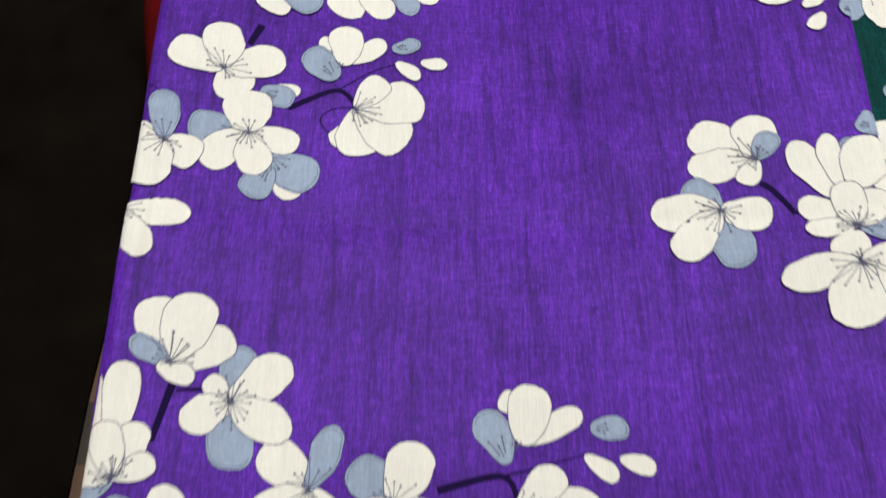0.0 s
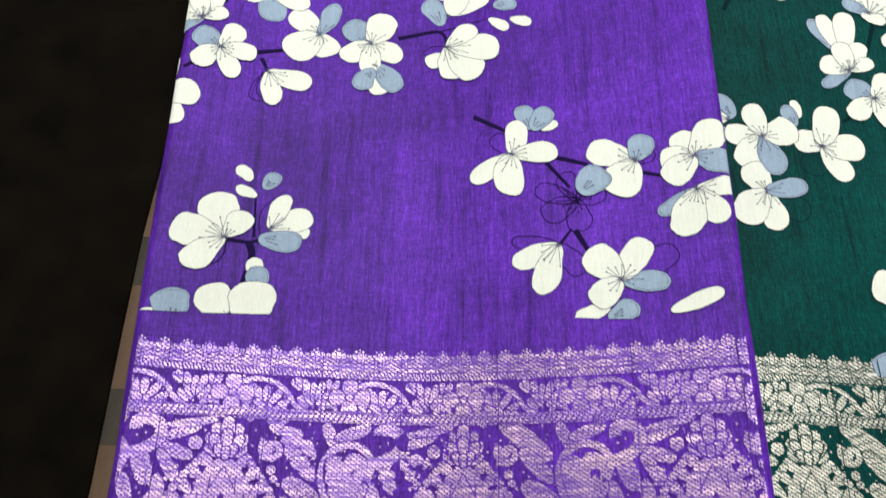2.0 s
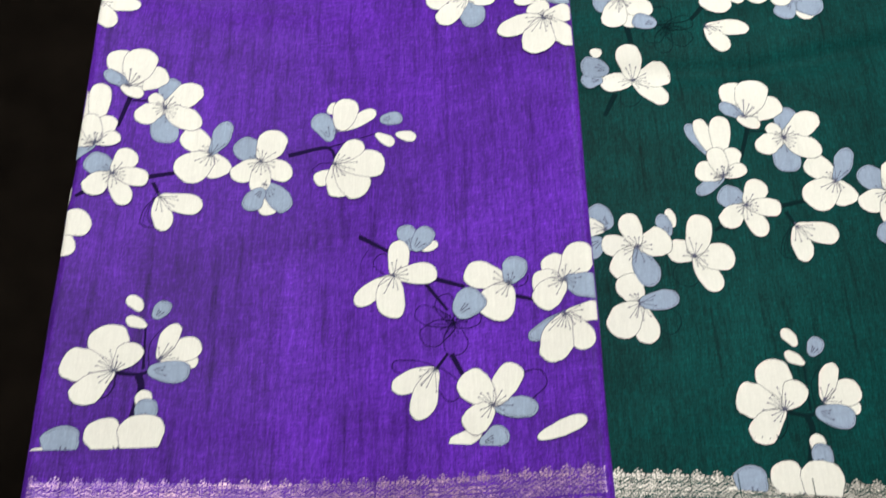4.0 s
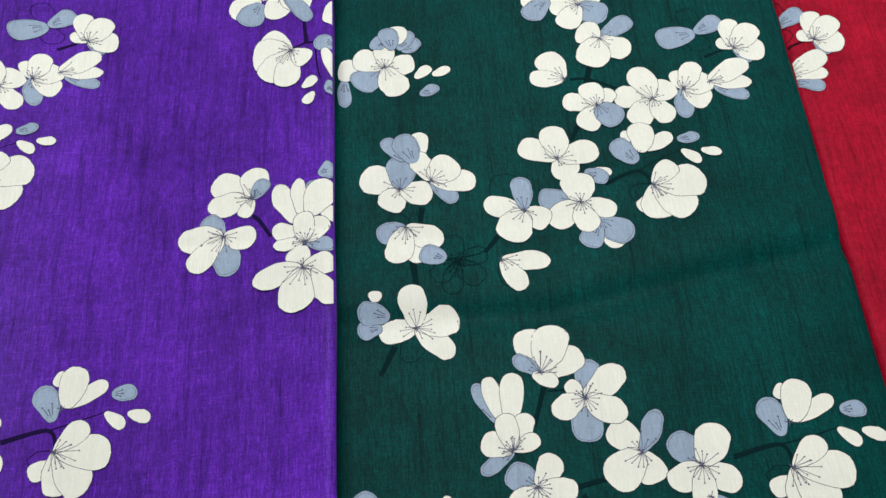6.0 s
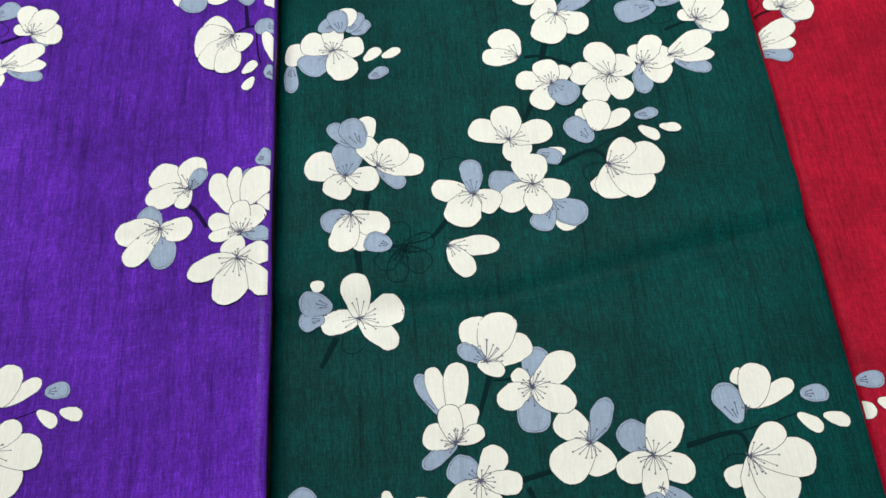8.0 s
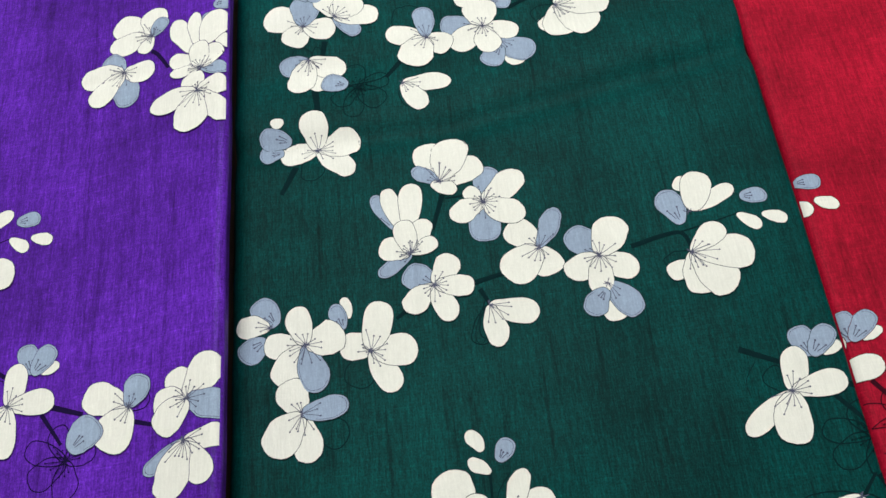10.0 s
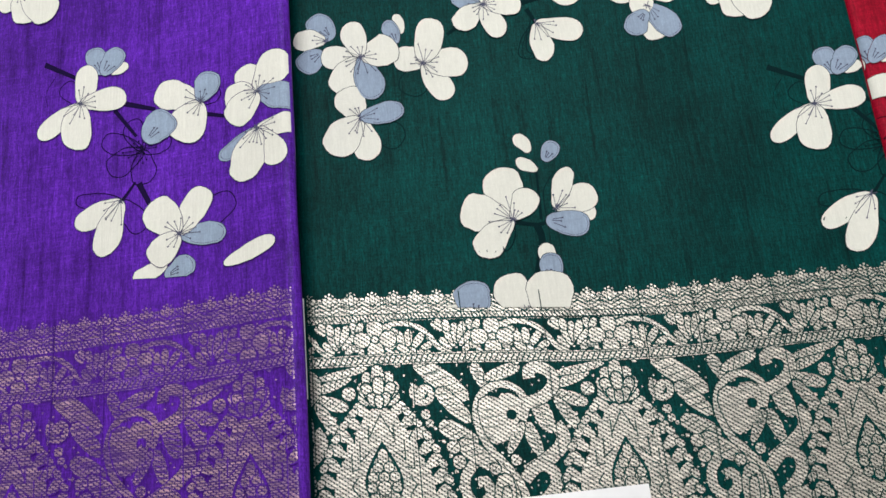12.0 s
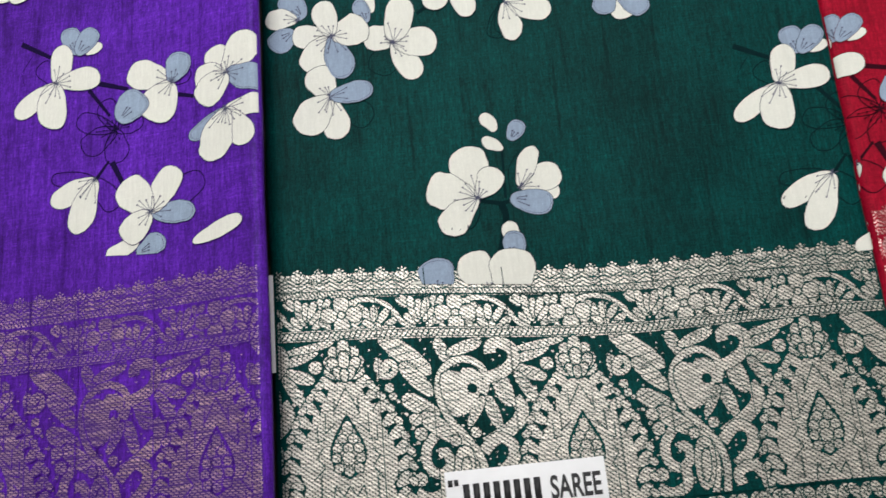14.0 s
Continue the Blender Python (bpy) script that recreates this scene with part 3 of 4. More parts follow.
class Cloth:
    """A folded saree: its outline on the table and the height of its upper face, in millimetres."""

    def __init__(self, left, right, low, high, radius, face, hem, lean=1.0):
        self.left, self.right, self.low, self.high, self.radius, self.face, self.hem, self.lean = left, right, low, high, radius, face, hem, lean

    def height(self, x, y):
        z = self.face(x, y)
        calm = 1 / (1 + math.exp(-(y - self.hem(x) - 12) / 4.0))
        z += calm * (0.9 * noise.noise(Vector((x * 0.022, y * 0.026, self.left))) + 0.10 * noise.noise(Vector((x * 0.085, y * 0.012, self.left + 7))))
        for d, r in ((x - self.left, self.radius[0]), (self.right - x, self.radius[1])):
            if d < r:
                e = max(0.0, d)
                z -= r - math.sqrt(max(0.0, r * r - (r - e) ** 2))
        return z

    def lay(self, bm, rows, layer, turn=same_place, cut=None, inset=0.18):
        """Lays rows of points on the cloth, trimmed at its folds and, below, at the line cut (height at x = 0, slope)."""
        made = [[bm.verts.new((*turn(*p), 0.0)) for p in row] for row in rows]
        faces = []
        for a, b in zip(made, made[1:]):
            for i in range(len(a) - 1):
                faces.append(bm.faces.new((a[i], a[i + 1], b[i + 1], b[i])))
        geom = [v for row in made for v in row] + faces
        geom += list({e for f in faces for e in f.edges})
        xs, ys = [v.co.x for row in made for v in row], [v.co.y for row in made for v in row]
        planes = []
        bends = [self.left + self.radius[0] * f for f in (0.27, 0.38, 0.5, 0.65, 0.82, 1.0)] + [self.right - self.radius[1] * f for f in (0.27, 0.38, 0.5, 0.65, 0.82, 1.0)]
        for at in bends:
            if min(xs) < at < max(xs):
                cutting = bmesh.ops.bisect_plane(bm, geom=geom, plane_co=(at, 0, 0), plane_no=(1, 0, 0))
                geom = list({g for g in cutting["geom"] + cutting["geom_cut"] if g.is_valid})
        near, far = self.left + inset * self.radius[0], self.right - inset * self.radius[1]
        if min(xs) < near:
            planes.append(((near, 0, 0), (-1, 0, 0)))
        if max(xs) > far:
            planes.append(((far, 0, 0), (1, 0, 0)))
        if cut is not None and min(ys) < max(cut[0] + cut[1] * x for x in (min(xs), max(xs))):
            planes.append(((0, cut[0], 0), (cut[1], -1, 0)))
        for co, no in planes:
            cutting = bmesh.ops.bisect_plane(bm, geom=geom, plane_co=co, plane_no=no, clear_outer=True)
            geom = list({g for g in cutting["geom"] + cutting["geom_cut"] if g.is_valid})
        for v in {v for g in geom if isinstance(g, bmesh.types.BMFace) and g.is_valid for v in g.verts}:
            v.co.z = self.height(v.co.x, v.co.y) + layer
        for g in geom:
            if isinstance(g, bmesh.types.BMFace) and g.is_valid:
                g.normal_update()
                if g.normal.z < 0:
                    g.normal_flip()

    def body(self, bottom):
        bm = bmesh.new()
        lo, hi = self.left, self.right
        rl, rr = self.radius
        xs = [lo + rl * (1 - math.cos(math.pi / 2 * i / 7)) for i in range(8)]
        count = int((hi - lo - rl - rr) / 4)
        xs += [lo + rl + (hi - lo - rl - rr) * i / count for i in range(1, count)]
        xs += [hi - rr * (1 - math.cos(math.pi / 2 * (7 - i) / 7)) for i in range(8)]
        ys = [self.low + (self.high - self.low) * i / 200 for i in range(201)]
        prev = None
        for y in ys:
            zl, zr = self.height(lo, y), self.height(hi, y)
            steps = 16
            def tuck(i):
                return 9.0 * (1 - i / steps) ** 1.3 + 1.2 * abs(math.sin(math.pi * 4 * i / steps))

            prof = [(lo + tuck(i), bottom + (zl - bottom) * i / steps) for i in range(steps)]
            prof += [(x, self.height(x, y)) for x in xs]
            prof += [(hi - tuck(i) * self.lean, bottom + (zr - bottom) * i / steps) for i in range(steps - 1, -1, -1)]
            sway_l, sway_r = (0.9 * noise.noise(Vector((y * 0.022, k, self.left))) for k in (1.5, 8.5))
            cur = [bm.verts.new((x + (sway_l if x < lo + rl * 0.8 else sway_r if x > hi - rr * 0.8 else 0.0), y, z)) for x, z in prof]
            for i in range(len(cur) if prev else 0):
                j = (i + 1) % len(cur)
                bm.faces.new((prev[i], prev[j], cur[j], cur[i]))
            if prev is None or y == ys[-1]:
                bm.faces.new(cur)
            prev = cur
        bmesh.ops.recalc_face_normals(bm, faces=bm.faces[:])
        return bm


def metres(bm):
    bmesh.ops.scale(bm, vec=(0.001, 0.001, 0.001), verts=bm.verts[:])
    return bm


def print_branch(cloth, saree, marks, turn, cut, twig_ink, line_ink):
    rng = random.Random(len(marks) * 31 + int(marks[-1][1]))
    for rank, mark in enumerate(marks):
        layer = 0.16 + 0.08 * (rank % 6)
        if mark[0] == "twig":
            xs = [turn(*p)[0] for p in mark[2]]
            if max(xs) < cloth.left + 2 or min(xs) > cloth.right - 2:
                continue
            bm = bmesh.new()
            cloth.lay(bm, stroke_rows(mark[2], max(0.35, mark[1]), 0.7), 0.10, turn, cut)
            if bm.faces:
                part("printed_twig", metres(bm), twig_ink, saree)
            else:
                bm.free()
            continue
        _, x, y, petals, stamens, fan = mark
        cx, cy = turn(x, y)
        if cx < cloth.left - 45 or cx > cloth.right + 45:
            continue
        ink, threads, ghosts, pieces = bmesh.new(), bmesh.new(), [], []
        for ang, length, width, tint, *off in petals:
            bx, by = (x + off[0], y + off[1]) if off else (x, y)
            shape = dict(k=0.62 if fan else 0.30 + 0.22 * rng.random(), bend=0.10 * (rng.random() - 0.5), wave=0.08 * rng.random())
            if tint == G:
                rows = petal_rows(bx, by, ang, length, width, **shape)
                line = [r[0] for r in rows] + [r[-1] for r in rows[::-1]]
                ghost = bmesh.new()
                cloth.lay(ghost, stroke_rows(line, 0.55, m=2), 0.12, turn, cut)
                ghosts.append(ghost)
                continue
            layer += 0.025
            cloth.lay(ink, petal_rows(bx, by, ang, length, width, grow=0.27, **shape), layer, turn, cut)
            layer += 0.025
            bm = bmesh.new()
            cloth.lay(bm, petal_rows(bx, by, ang, length, width, **shape), layer, turn, cut)
            pieces.append((bm, PETAL_WHITE if tint == W else PETAL_BLUE))
            if tint == B and length > 10:
                rim = petal_rows(bx, by, ang, length, width, grow=-0.75, **shape)[4:]
                cloth.lay(threads, stroke_rows([r[0] for r in rim] + [r[-1] for r in rim[::-1]][: len(rim) // 2], 0.20, m=2), layer + 0.02, turn, cut)
            if tint == B and (off or not stamens):
                for d in (-16, 0, 16):
                    a, l = radians(ang + d + rng.uniform(-4, 4)), length * rng.uniform(0.34, 0.5)
                    tip = (bx + l * math.cos(a), by + l * math.sin(a))
                    cloth.lay(threads, stroke_rows([(bx + 0.4 * (tip[0] - bx), by + 0.4 * (tip[1] - by)), tip], 0.42, m=2), layer + 0.03, turn, cut)
                    cloth.lay(threads, petal_rows(tip[0] - 0.55, tip[1], 0, 1.1, 1.0, n=5, m=3), layer + 0.035, turn, cut)
        if stamens:
            for ang, length, width, tint, *off in petals:
                if off or (tint == G and pieces):
                    continue
                for d in (-22, 0, 22):
                    a, l = radians(ang + d + rng.uniform(-5, 5)), length * rng.uniform(0.26, 0.46)
                    tip = (x + l * math.cos(a), y + l * math.sin(a))
                    cloth.lay(threads, stroke_rows([(x, y), ((x + tip[0]) / 2 + 0.2, (y + tip[1]) / 2), tip], 0.30, m=2), layer + 0.05, turn, cut)
                    cloth.lay(threads, petal_rows(tip[0] - 0.5, tip[1], 0, 1.0, 0.9, n=5, m=3), layer + 0.06, turn, cut)
            for i in range(7):
                a, l = rng.uniform(0, 6.28), rng.uniform(1.2, 3.0)
                cloth.lay(threads, stroke_rows([(x, y), (x + l * math.cos(a), y + l * math.sin(a))], 0.42, m=2), layer + 0.055, turn, cut)
        for ghost in ghosts:
            if not ghost.faces:
                ghost.free()
                continue
            drawn = part("printed_outline", metres(ghost), twig_ink, saree)
            if not pieces and threads.faces:
                part("flower_centre", metres(threads), twig_ink, drawn)
                threads = bmesh.new()
        if not len(ink.faces):
            ink.free()
            threads.free()
            for bm, _ in pieces:
                bm.free()
            continue
        flower = part("printed_blossom", metres(ink), line_ink, saree)
        if threads.faces:
            part("flower_centre", metres(threads), STAMEN, flower)
        else:
            threads.free()
        for bm, material in pieces:
            if bm.faces:
                part("petal", metres(bm), material, flower, "blue-grey printed petal" if material is PETAL_BLUE else "")
            else:
                bm.free()


# ---- the woven border: u along the hem, v down from its upper edge, in millimetres ----
def border_shapes(kind):
    """The shapes of one repeat in the order in which they lie on each other: rows of points, and whether they show the dyed ground."""
    shapes, nibs = [], []
    rng = random.Random(5)

    def leaf(u, v, ang, length, width, k=0.5, ground=False, rim=0.5):
        if rim and not ground:
            shapes.append((petal_rows(u, -v, ang, length, width, grow=rim, k=k, n=7, m=3), True))
        shapes.append((petal_rows(u, -v, ang, length, width, k=k, n=7, m=3), ground))

    def dot(u, v, r, ground=False, rim=0.0):
        leaf(u - r, v, 0, 2 * r, 2 * r, 0.0, ground, rim)

    def line(width, *pts, ground=False, rim=0.0):
        if rim:
            shapes.append((stroke_rows([(u, -v) for u, v in pts], width + 2 * rim, m=2, step=1.5), True))
        shapes.append((stroke_rows([(u, -v) for u, v in pts], width, m=2, step=1.5), ground))

    def curl(u, v, r, start, sweep, width):
        pts = []
        for i in range(13):
            a = radians(start + sweep * i / 12)
            rr = r * (1 - 0.72 * i / 12)
            pts.append((u + rr * math.cos(a), v - rr * math.sin(a)))
        line(width, *pts, rim=0.5)
        dot(*pts[-1], width * 0.7)

    def scroll_leaf(u, v, ang, length, width):
        leaf(u, v, ang, length, width, 0.15)
        for q in (0.2, 0.36, 0.52, 0.68, 0.84) if length > 12 else (0.35, 0.65):
            cu, cv = u + length * q * math.cos(radians(ang)), v - length * q * math.sin(radians(ang))
            b, h = radians(ang + 55), width * 0.42 * math.sqrt(1 - (2 * q - 1) ** 2)
            line(0.4, (cu - h * math.cos(b), cv + h * math.sin(b)), (cu + h * math.cos(b), cv - h * math.sin(b)), ground=True)

    def berry(u, v, r):
        dot(u, v, r, rim=0.45)
        line(0.35, (u - 0.5 * r, v + 0.5 * r), (u + 0.5 * r, v - 0.5 * r), ground=True)

    if kind == "edge":
        # a repeat is 10.2 wide
        line(8.6, (-5.1, 10.1), (5.1, 10.1))
        for ang, l in ((158, 5.2), (22, 5.2), (125, 5.4), (55, 5.4), (90, 5.6)):
            leaf(0, 6.4, ang, l, 2.3, rim=0.3)
        for s in (-1, 1):
            dot(s * 1.7, 0.7, 0.5), dot(s * 4.6, 2.9, 0.6), dot(s * 5.0, 4.4, 0.7)
        dot(0, 0.0, 0.55)
        for v in (5.6, 7.6, 9.6):
            line(0.5, (-5.1, v - 1.5), (0, v + 0.9), ground=True), line(0.5, (0, v + 0.9), (5.1, v - 1.5), ground=True)
        line(0.45, (-5.1, 10.8), (5.1, 10.8), ground=True)
        for i in range(6):
            u = -5.1 + 1.7 * i
            line(0.5, (u, 10.9), (u + 1.7, 14.2), ground=True)
    elif kind == "vine":
        # a repeat is 54.7 wide, a four-petalled flower with a fern on each bend of the vine
        line(0.9, (-27.35, 15.0), (27.35, 15.0), ground=True)
        for i in range(-9, 9):
            nibs.append(petal_rows(3.0 * i + rng.uniform(-1, 1), -rng.uniform(16, 31), rng.choice((30, 90, 150)), 1.3, 0.9, k=0.1, n=4, m=3))
        leaf(13.2, 29.9, 104, 9.9, 3.6, 0.2)
        leaf(15.6, 28.0, 89, 8.1, 3.6, 0.2)
        leaf(17.5, 28.8, 54, 8.7, 3.6, 0.2)
        leaf(19.7, 31.7, 38, 8.3, 3.6, 0.2)
        leaf(15.1, 34.4, 133, 7.1, 3.6, 0.2)
        leaf(18.1, 35.2, 104, 7.2, 3.6, 0.2)
        leaf(21.1, 36.1, 96, 6.4, 3.6, 0.2)
        leaf(24.3, 35.9, 92, 5.7, 3.6, 0.2)
        leaf(6.7, 23.8, 50, 5.6, 3.6, 0.2)
        leaf(4.8, 29.5, 41, 6.2, 3.6, 0.2)
        leaf(6.9, 32.9, 32, 4.4, 3.6, 0.2)
        leaf(35.2, 30.2, 129, 7.5, 3.6, 0.2)
        leaf(37.1, 28.7, 116, 9.5, 3.6, 0.2)
        leaf(37.9, 27.2, 93, 10.0, 3.6, 0.2)
        leaf(39.0, 26.8, 74, 10.7, 3.6, 0.2)
        leaf(39.2, 28.4, 46, 11.1, 3.6, 0.2)
        leaf(40.4, 30.7, 38, 9.3, 3.6, 0.2)
        leaf(31.5, 21.1, 134, 6.3, 3.6, 0.2)
        leaf(-9.2, 20.5, 49, 6.5, 3.6, 0.2)
        for u, v, ang in ((44.0, 15.6, -70), (49.0, 15.8, -115), (28.5, 15.6, -40), (33.0, 15.8, -75), (10.0, 27.5, -30), (27.0, 34.5, 25), (45.0, 25.0, -60), (3.0, 33.0, 20)):
            leaf(u, v, ang, 6.0, 3.4, 0.2)
        line(2.3, (2.1, 19.5), (9.4, 17.0), (18.2, 18.0), (24.9, 22.6), (29.6, 29.0), (37.9, 32.8), (49.7, 31.6), rim=0.4)
        berry(48.2, 22.3, 2.4)
        berry(45.6, 28.0, 1.8)
        berry(27.8, 33.6, 1.8)
        berry(9.5, 36.2, 1.6)
        for a in (45, 135, 225, 315):
            dot(9.4 * math.cos(radians(a)), 24.2 - 7.6 * math.sin(radians(a)), 1.1)
        for a, l, w in ((0, 9.2, 7.4), (180, 9.2, 7.4), (90, 8.2, 7.6), (270, 8.0, 7.6)):
            leaf(0.6 * math.cos(radians(a)), 24.2 - 0.6 * math.sin(radians(a)), a, l, w, 0.45, rim=0.45)
        dot(0, 24.2, 2.3, True), dot(0, 24.2, 1.6)
        line(5.0, (-27.35, 33.9), (27.35, 33.9), rim=0.35)
        line(0.4, (-27.35, 32.1), (27.35, 32.1), ground=True), line(0.4, (-27.35, 35.7), (27.35, 35.7), ground=True)
        for i in range(22):
            u = -27.2 + 2.486 * i
            line(0.6, (u, 35.6), (u + 2.0, 32.2), ground=True)
    else:
        # a repeat is 109.4 wide, the cone in its middle and the scroll beside it
        for i in range(-18, 19):
            for j in range(26):
                if rng.random() < 0.35:
                    nibs.append(petal_rows(3.0 * i + rng.uniform(-1.1, 1.1), -38.5 - 2.9 * j + rng.uniform(-1, 1), rng.choice((30, 90, 150)), rng.uniform(0.8, 1.6), 0.9, k=0.1, n=4, m=3))
        scroll_leaf(41.2, 53.9, 141, 30.9, 9.9)
        scroll_leaf(41.2, 64.2, 133, 21.6, 7.6)
        scroll_leaf(43.4, 73.5, 152, 19.3, 8.5)
        scroll_leaf(50.8, 85.3, 142, 20.8, 8.0)
        scroll_leaf(49.4, 49.0, 113, 13.2, 5.7)
        scroll_leaf(48.8, 44.2, 19, 18.1, 5.7)
        scroll_leaf(81.6, 47.7, 24, 17.4, 5.2)
        scroll_leaf(80.4, 42.3, 11, 25.0, 3.8)
        scroll_leaf(79.1, 50.6, -18, 16.9, 6.1)
        scroll_leaf(80.2, 52.8, -57, 17.9, 5.7)
        scroll_leaf(76.9, 69.4, 108, 17.4, 8.5)
        scroll_leaf(71.0, 79.9, 108, 16.5, 6.1)
        scroll_leaf(56.5, 78.4, 60, 16.1, 4.7)
        line(6.2, (63.8, 86.7), (73.4, 81.2), (80.2, 75.4), (81.9, 70.0), (79.1, 65.6), rim=0.4)
        line(5.3, (62.3, 90.0), (69.4, 83.8), (75.6, 86.2), (76.0, 92.4), (71.6, 97.9), (67.0, 101.3), rim=0.4)
        line(4.9, (68.0, 110.1), (67.5, 104.3), (73.9, 102.0), (78.6, 106.4), (80.6, 114.9), rim=0.4)
        line(3.3, (61.0, 112.8), (62.5, 100.8), (60.4, 91.7), (54.7, 83.2), (47.4, 74.4), (43.8, 64.4), (44.5, 55.7), (49.1, 49.4), (56.8, 46.8), (64.1, 50.0), (66.7, 56.5), (64.5, 63.5), rim=0.4)
        line(3.1, (55.6, 112.2), (58.1, 100.3), (56.5, 90.8), (51.6, 83.9), rim=0.4)
        leaf(52.0, 74.4, 96, 22.4, 11.5, 0.4)
        leaf(53.2, 73.5, 71, 23.6, 12.1, 0.5, rim=0.0)
        dot(59.7, 60.9, 2.4, True)
        line(5.5, (67.8, 55.6), (75.0, 52.8), (80.1, 47.6), (79.5, 41.7), (73.7, 39.0), (69.7, 40.6), (69.7, 44.3), rim=0.4)
        curl(20.6, 50.4, 5.6, 130, 420, 2.9)
        line(4.5, (40.5, 82.8), (36.1, 88.9), (36.5, 96.8), (42.0, 100.2), (46.7, 95.8), (45.0, 90.2), (41.3, 91.3), rim=0.4)
        line(4.9, (43.5, 100.4), (43.4, 107.6), (36.4, 110.9), (30.4, 108.0), rim=0.4)
        scroll_leaf(51.9, 110.9, 85, 23.9, 9.5)
        leaf(52.5, 107.1, 83, 14.6, 4.2, 0.3)
        berry(95.7, 49.2, 3.1)
        berry(32.0, 75.1, 2.9)
        berry(34.1, 81.8, 2.9)
        berry(49.8, 85.2, 2.4)
        berry(32.7, 102.4, 2.9)
        berry(20.8, 60.0, 2.1)
        berry(59.6, 81.2, 2.4)
        berry(22.3, 64.2, 1.8)
        berry(13.0, 69.3, 2.4)
        # the stepped cone, the lobes that climb beside it and its crown of scales
        for side in (-1, 1):
            for u, v in ((26, 108), (27, 101), (27.5, 94), (26.5, 87), (24.5, 80), (22, 73.5), (18.5, 67.5), (14.5, 61.5), (10, 56)):
                leaf(side * (u - 5.5), v + 4.0, 90 - side * 52, 9.0, 5.4, 0.55, rim=0.5)
                leaf(side * (u + 0.5), v + 0.4, 90 - side * 135, 4.6, 3.4, 0.2, rim=0.4)
                dot(side * (u + 6.0), v - 1.0, 0.9)
        steps = [(0.8, 54.0), (4.0, 57.0), (7.5, 60.0), (9.2, 64.0), (11.5, 66.5), (12.0, 71.5), (15.5, 72.0), (17.0, 79.0), (18.5, 80.0), (19.0, 84.0), (21.0, 85.0), (22.5, 93.0), (22.0, 100.0), (20.0, 104.0), (22.0, 112.0)]
        shapes.append(([[(h * (q / 6 - 1), -v) for q in range(13)] for h, v in steps], False))
        for ang, l, w in ((152, 10.5, 5.6), (28, 10.5, 5.6), (130, 13.5, 6.0), (50, 13.5, 6.0), (110, 16.5, 6.0), (70, 16.5, 6.0), (90, 18.8, 6.2)):
            leaf(0, 55.0, ang, l, w, 0.4, rim=0.65)
        for u, v, ang, l, w in ((-2.4, 53.5, 116, 9.5, 4.6), (2.4, 53.5, 64, 9.5, 4.6), (0, 52.5, 90, 10.5, 4.8), (-1.6, 55.5, 112, 6.5, 4.0), (1.6, 55.5, 68, 6.5, 4.0), (0, 56.5, 90, 6.0, 3.6)):
            leaf(u, v, ang, l, w, 0.3, rim=0.65)
        for side in (-1, 1):
            zig = ((0, 59.2), (2.6, 64), (5.4, 69.4)), ((5.5, 64.1), (5.9, 72)), ((10.0, 71.5), (10.3, 80.4), (5.5, 76)), ((14.0, 77.0), (14.0, 84.2), (10.3, 83)), ((11.5, 87), (14.5, 91), (11.0, 96), (16.0, 101)), ((13.0, 100), (13.2, 110)), ((8.0, 112), (6.5, 104), (3.0, 109), (0, 104.5))
            for run in zig:
                for p, q in zip(run, run[1:]):
                    line(0.55, (side * p[0], p[1]), (side * q[0], q[1]), ground=True)
        for size, dark in ((1.0, True), (0.84, False)):
            pear = []
            for i in range(15):
                t = 0.002 + 0.996 * i / 14
                h = 8.6 * size * math.sin(math.pi * t ** 1.45) ** 0.72
                pear.append([(h * q, -(88.0 + (71.0 + 30.5 * t - 88.0) * size)) for q in (-1, -0.5, 0, 0.5, 1)])
            shapes.append((pear, dark))
        leaf(0, 82.5, 90, 7.6, 4.4, 0.1, rim=0.5)
        for v, us, r in ((83.0, (-2.5, 2.5), 2.2), (87.2, (-5.0, 0, 5.0), 2.25), (91.8, (-5.6, 5.6), 2.2), (92.0, (0,), 3.0), (96.4, (-4.6, 4.6), 2.2), (98.0, (0,), 2.2)):
            for u in us:
                dot(u, v, r * 0.94, rim=0.45), dot(u, v, 0.3, True)
        for u in (16.0, 41.0, 79.0):
            line(0.45, (u, 2), (u + 0.6, 30), (u + 0.2, 62), (u + 0.4, 118), ground=True)
        line(0.6, (-54.7, 112.5), (54.7, 112.5), ground=True)
        for i in range(11):
            u = -50.0 + 9.95 * i
            scroll_leaf(u, 121, 118, 8.0, 4.6), scroll_leaf(u + 1, 121, 62, 8.0, 4.6), berry(u + 5.2, 116.5, 1.5)
    return nibs, shapes


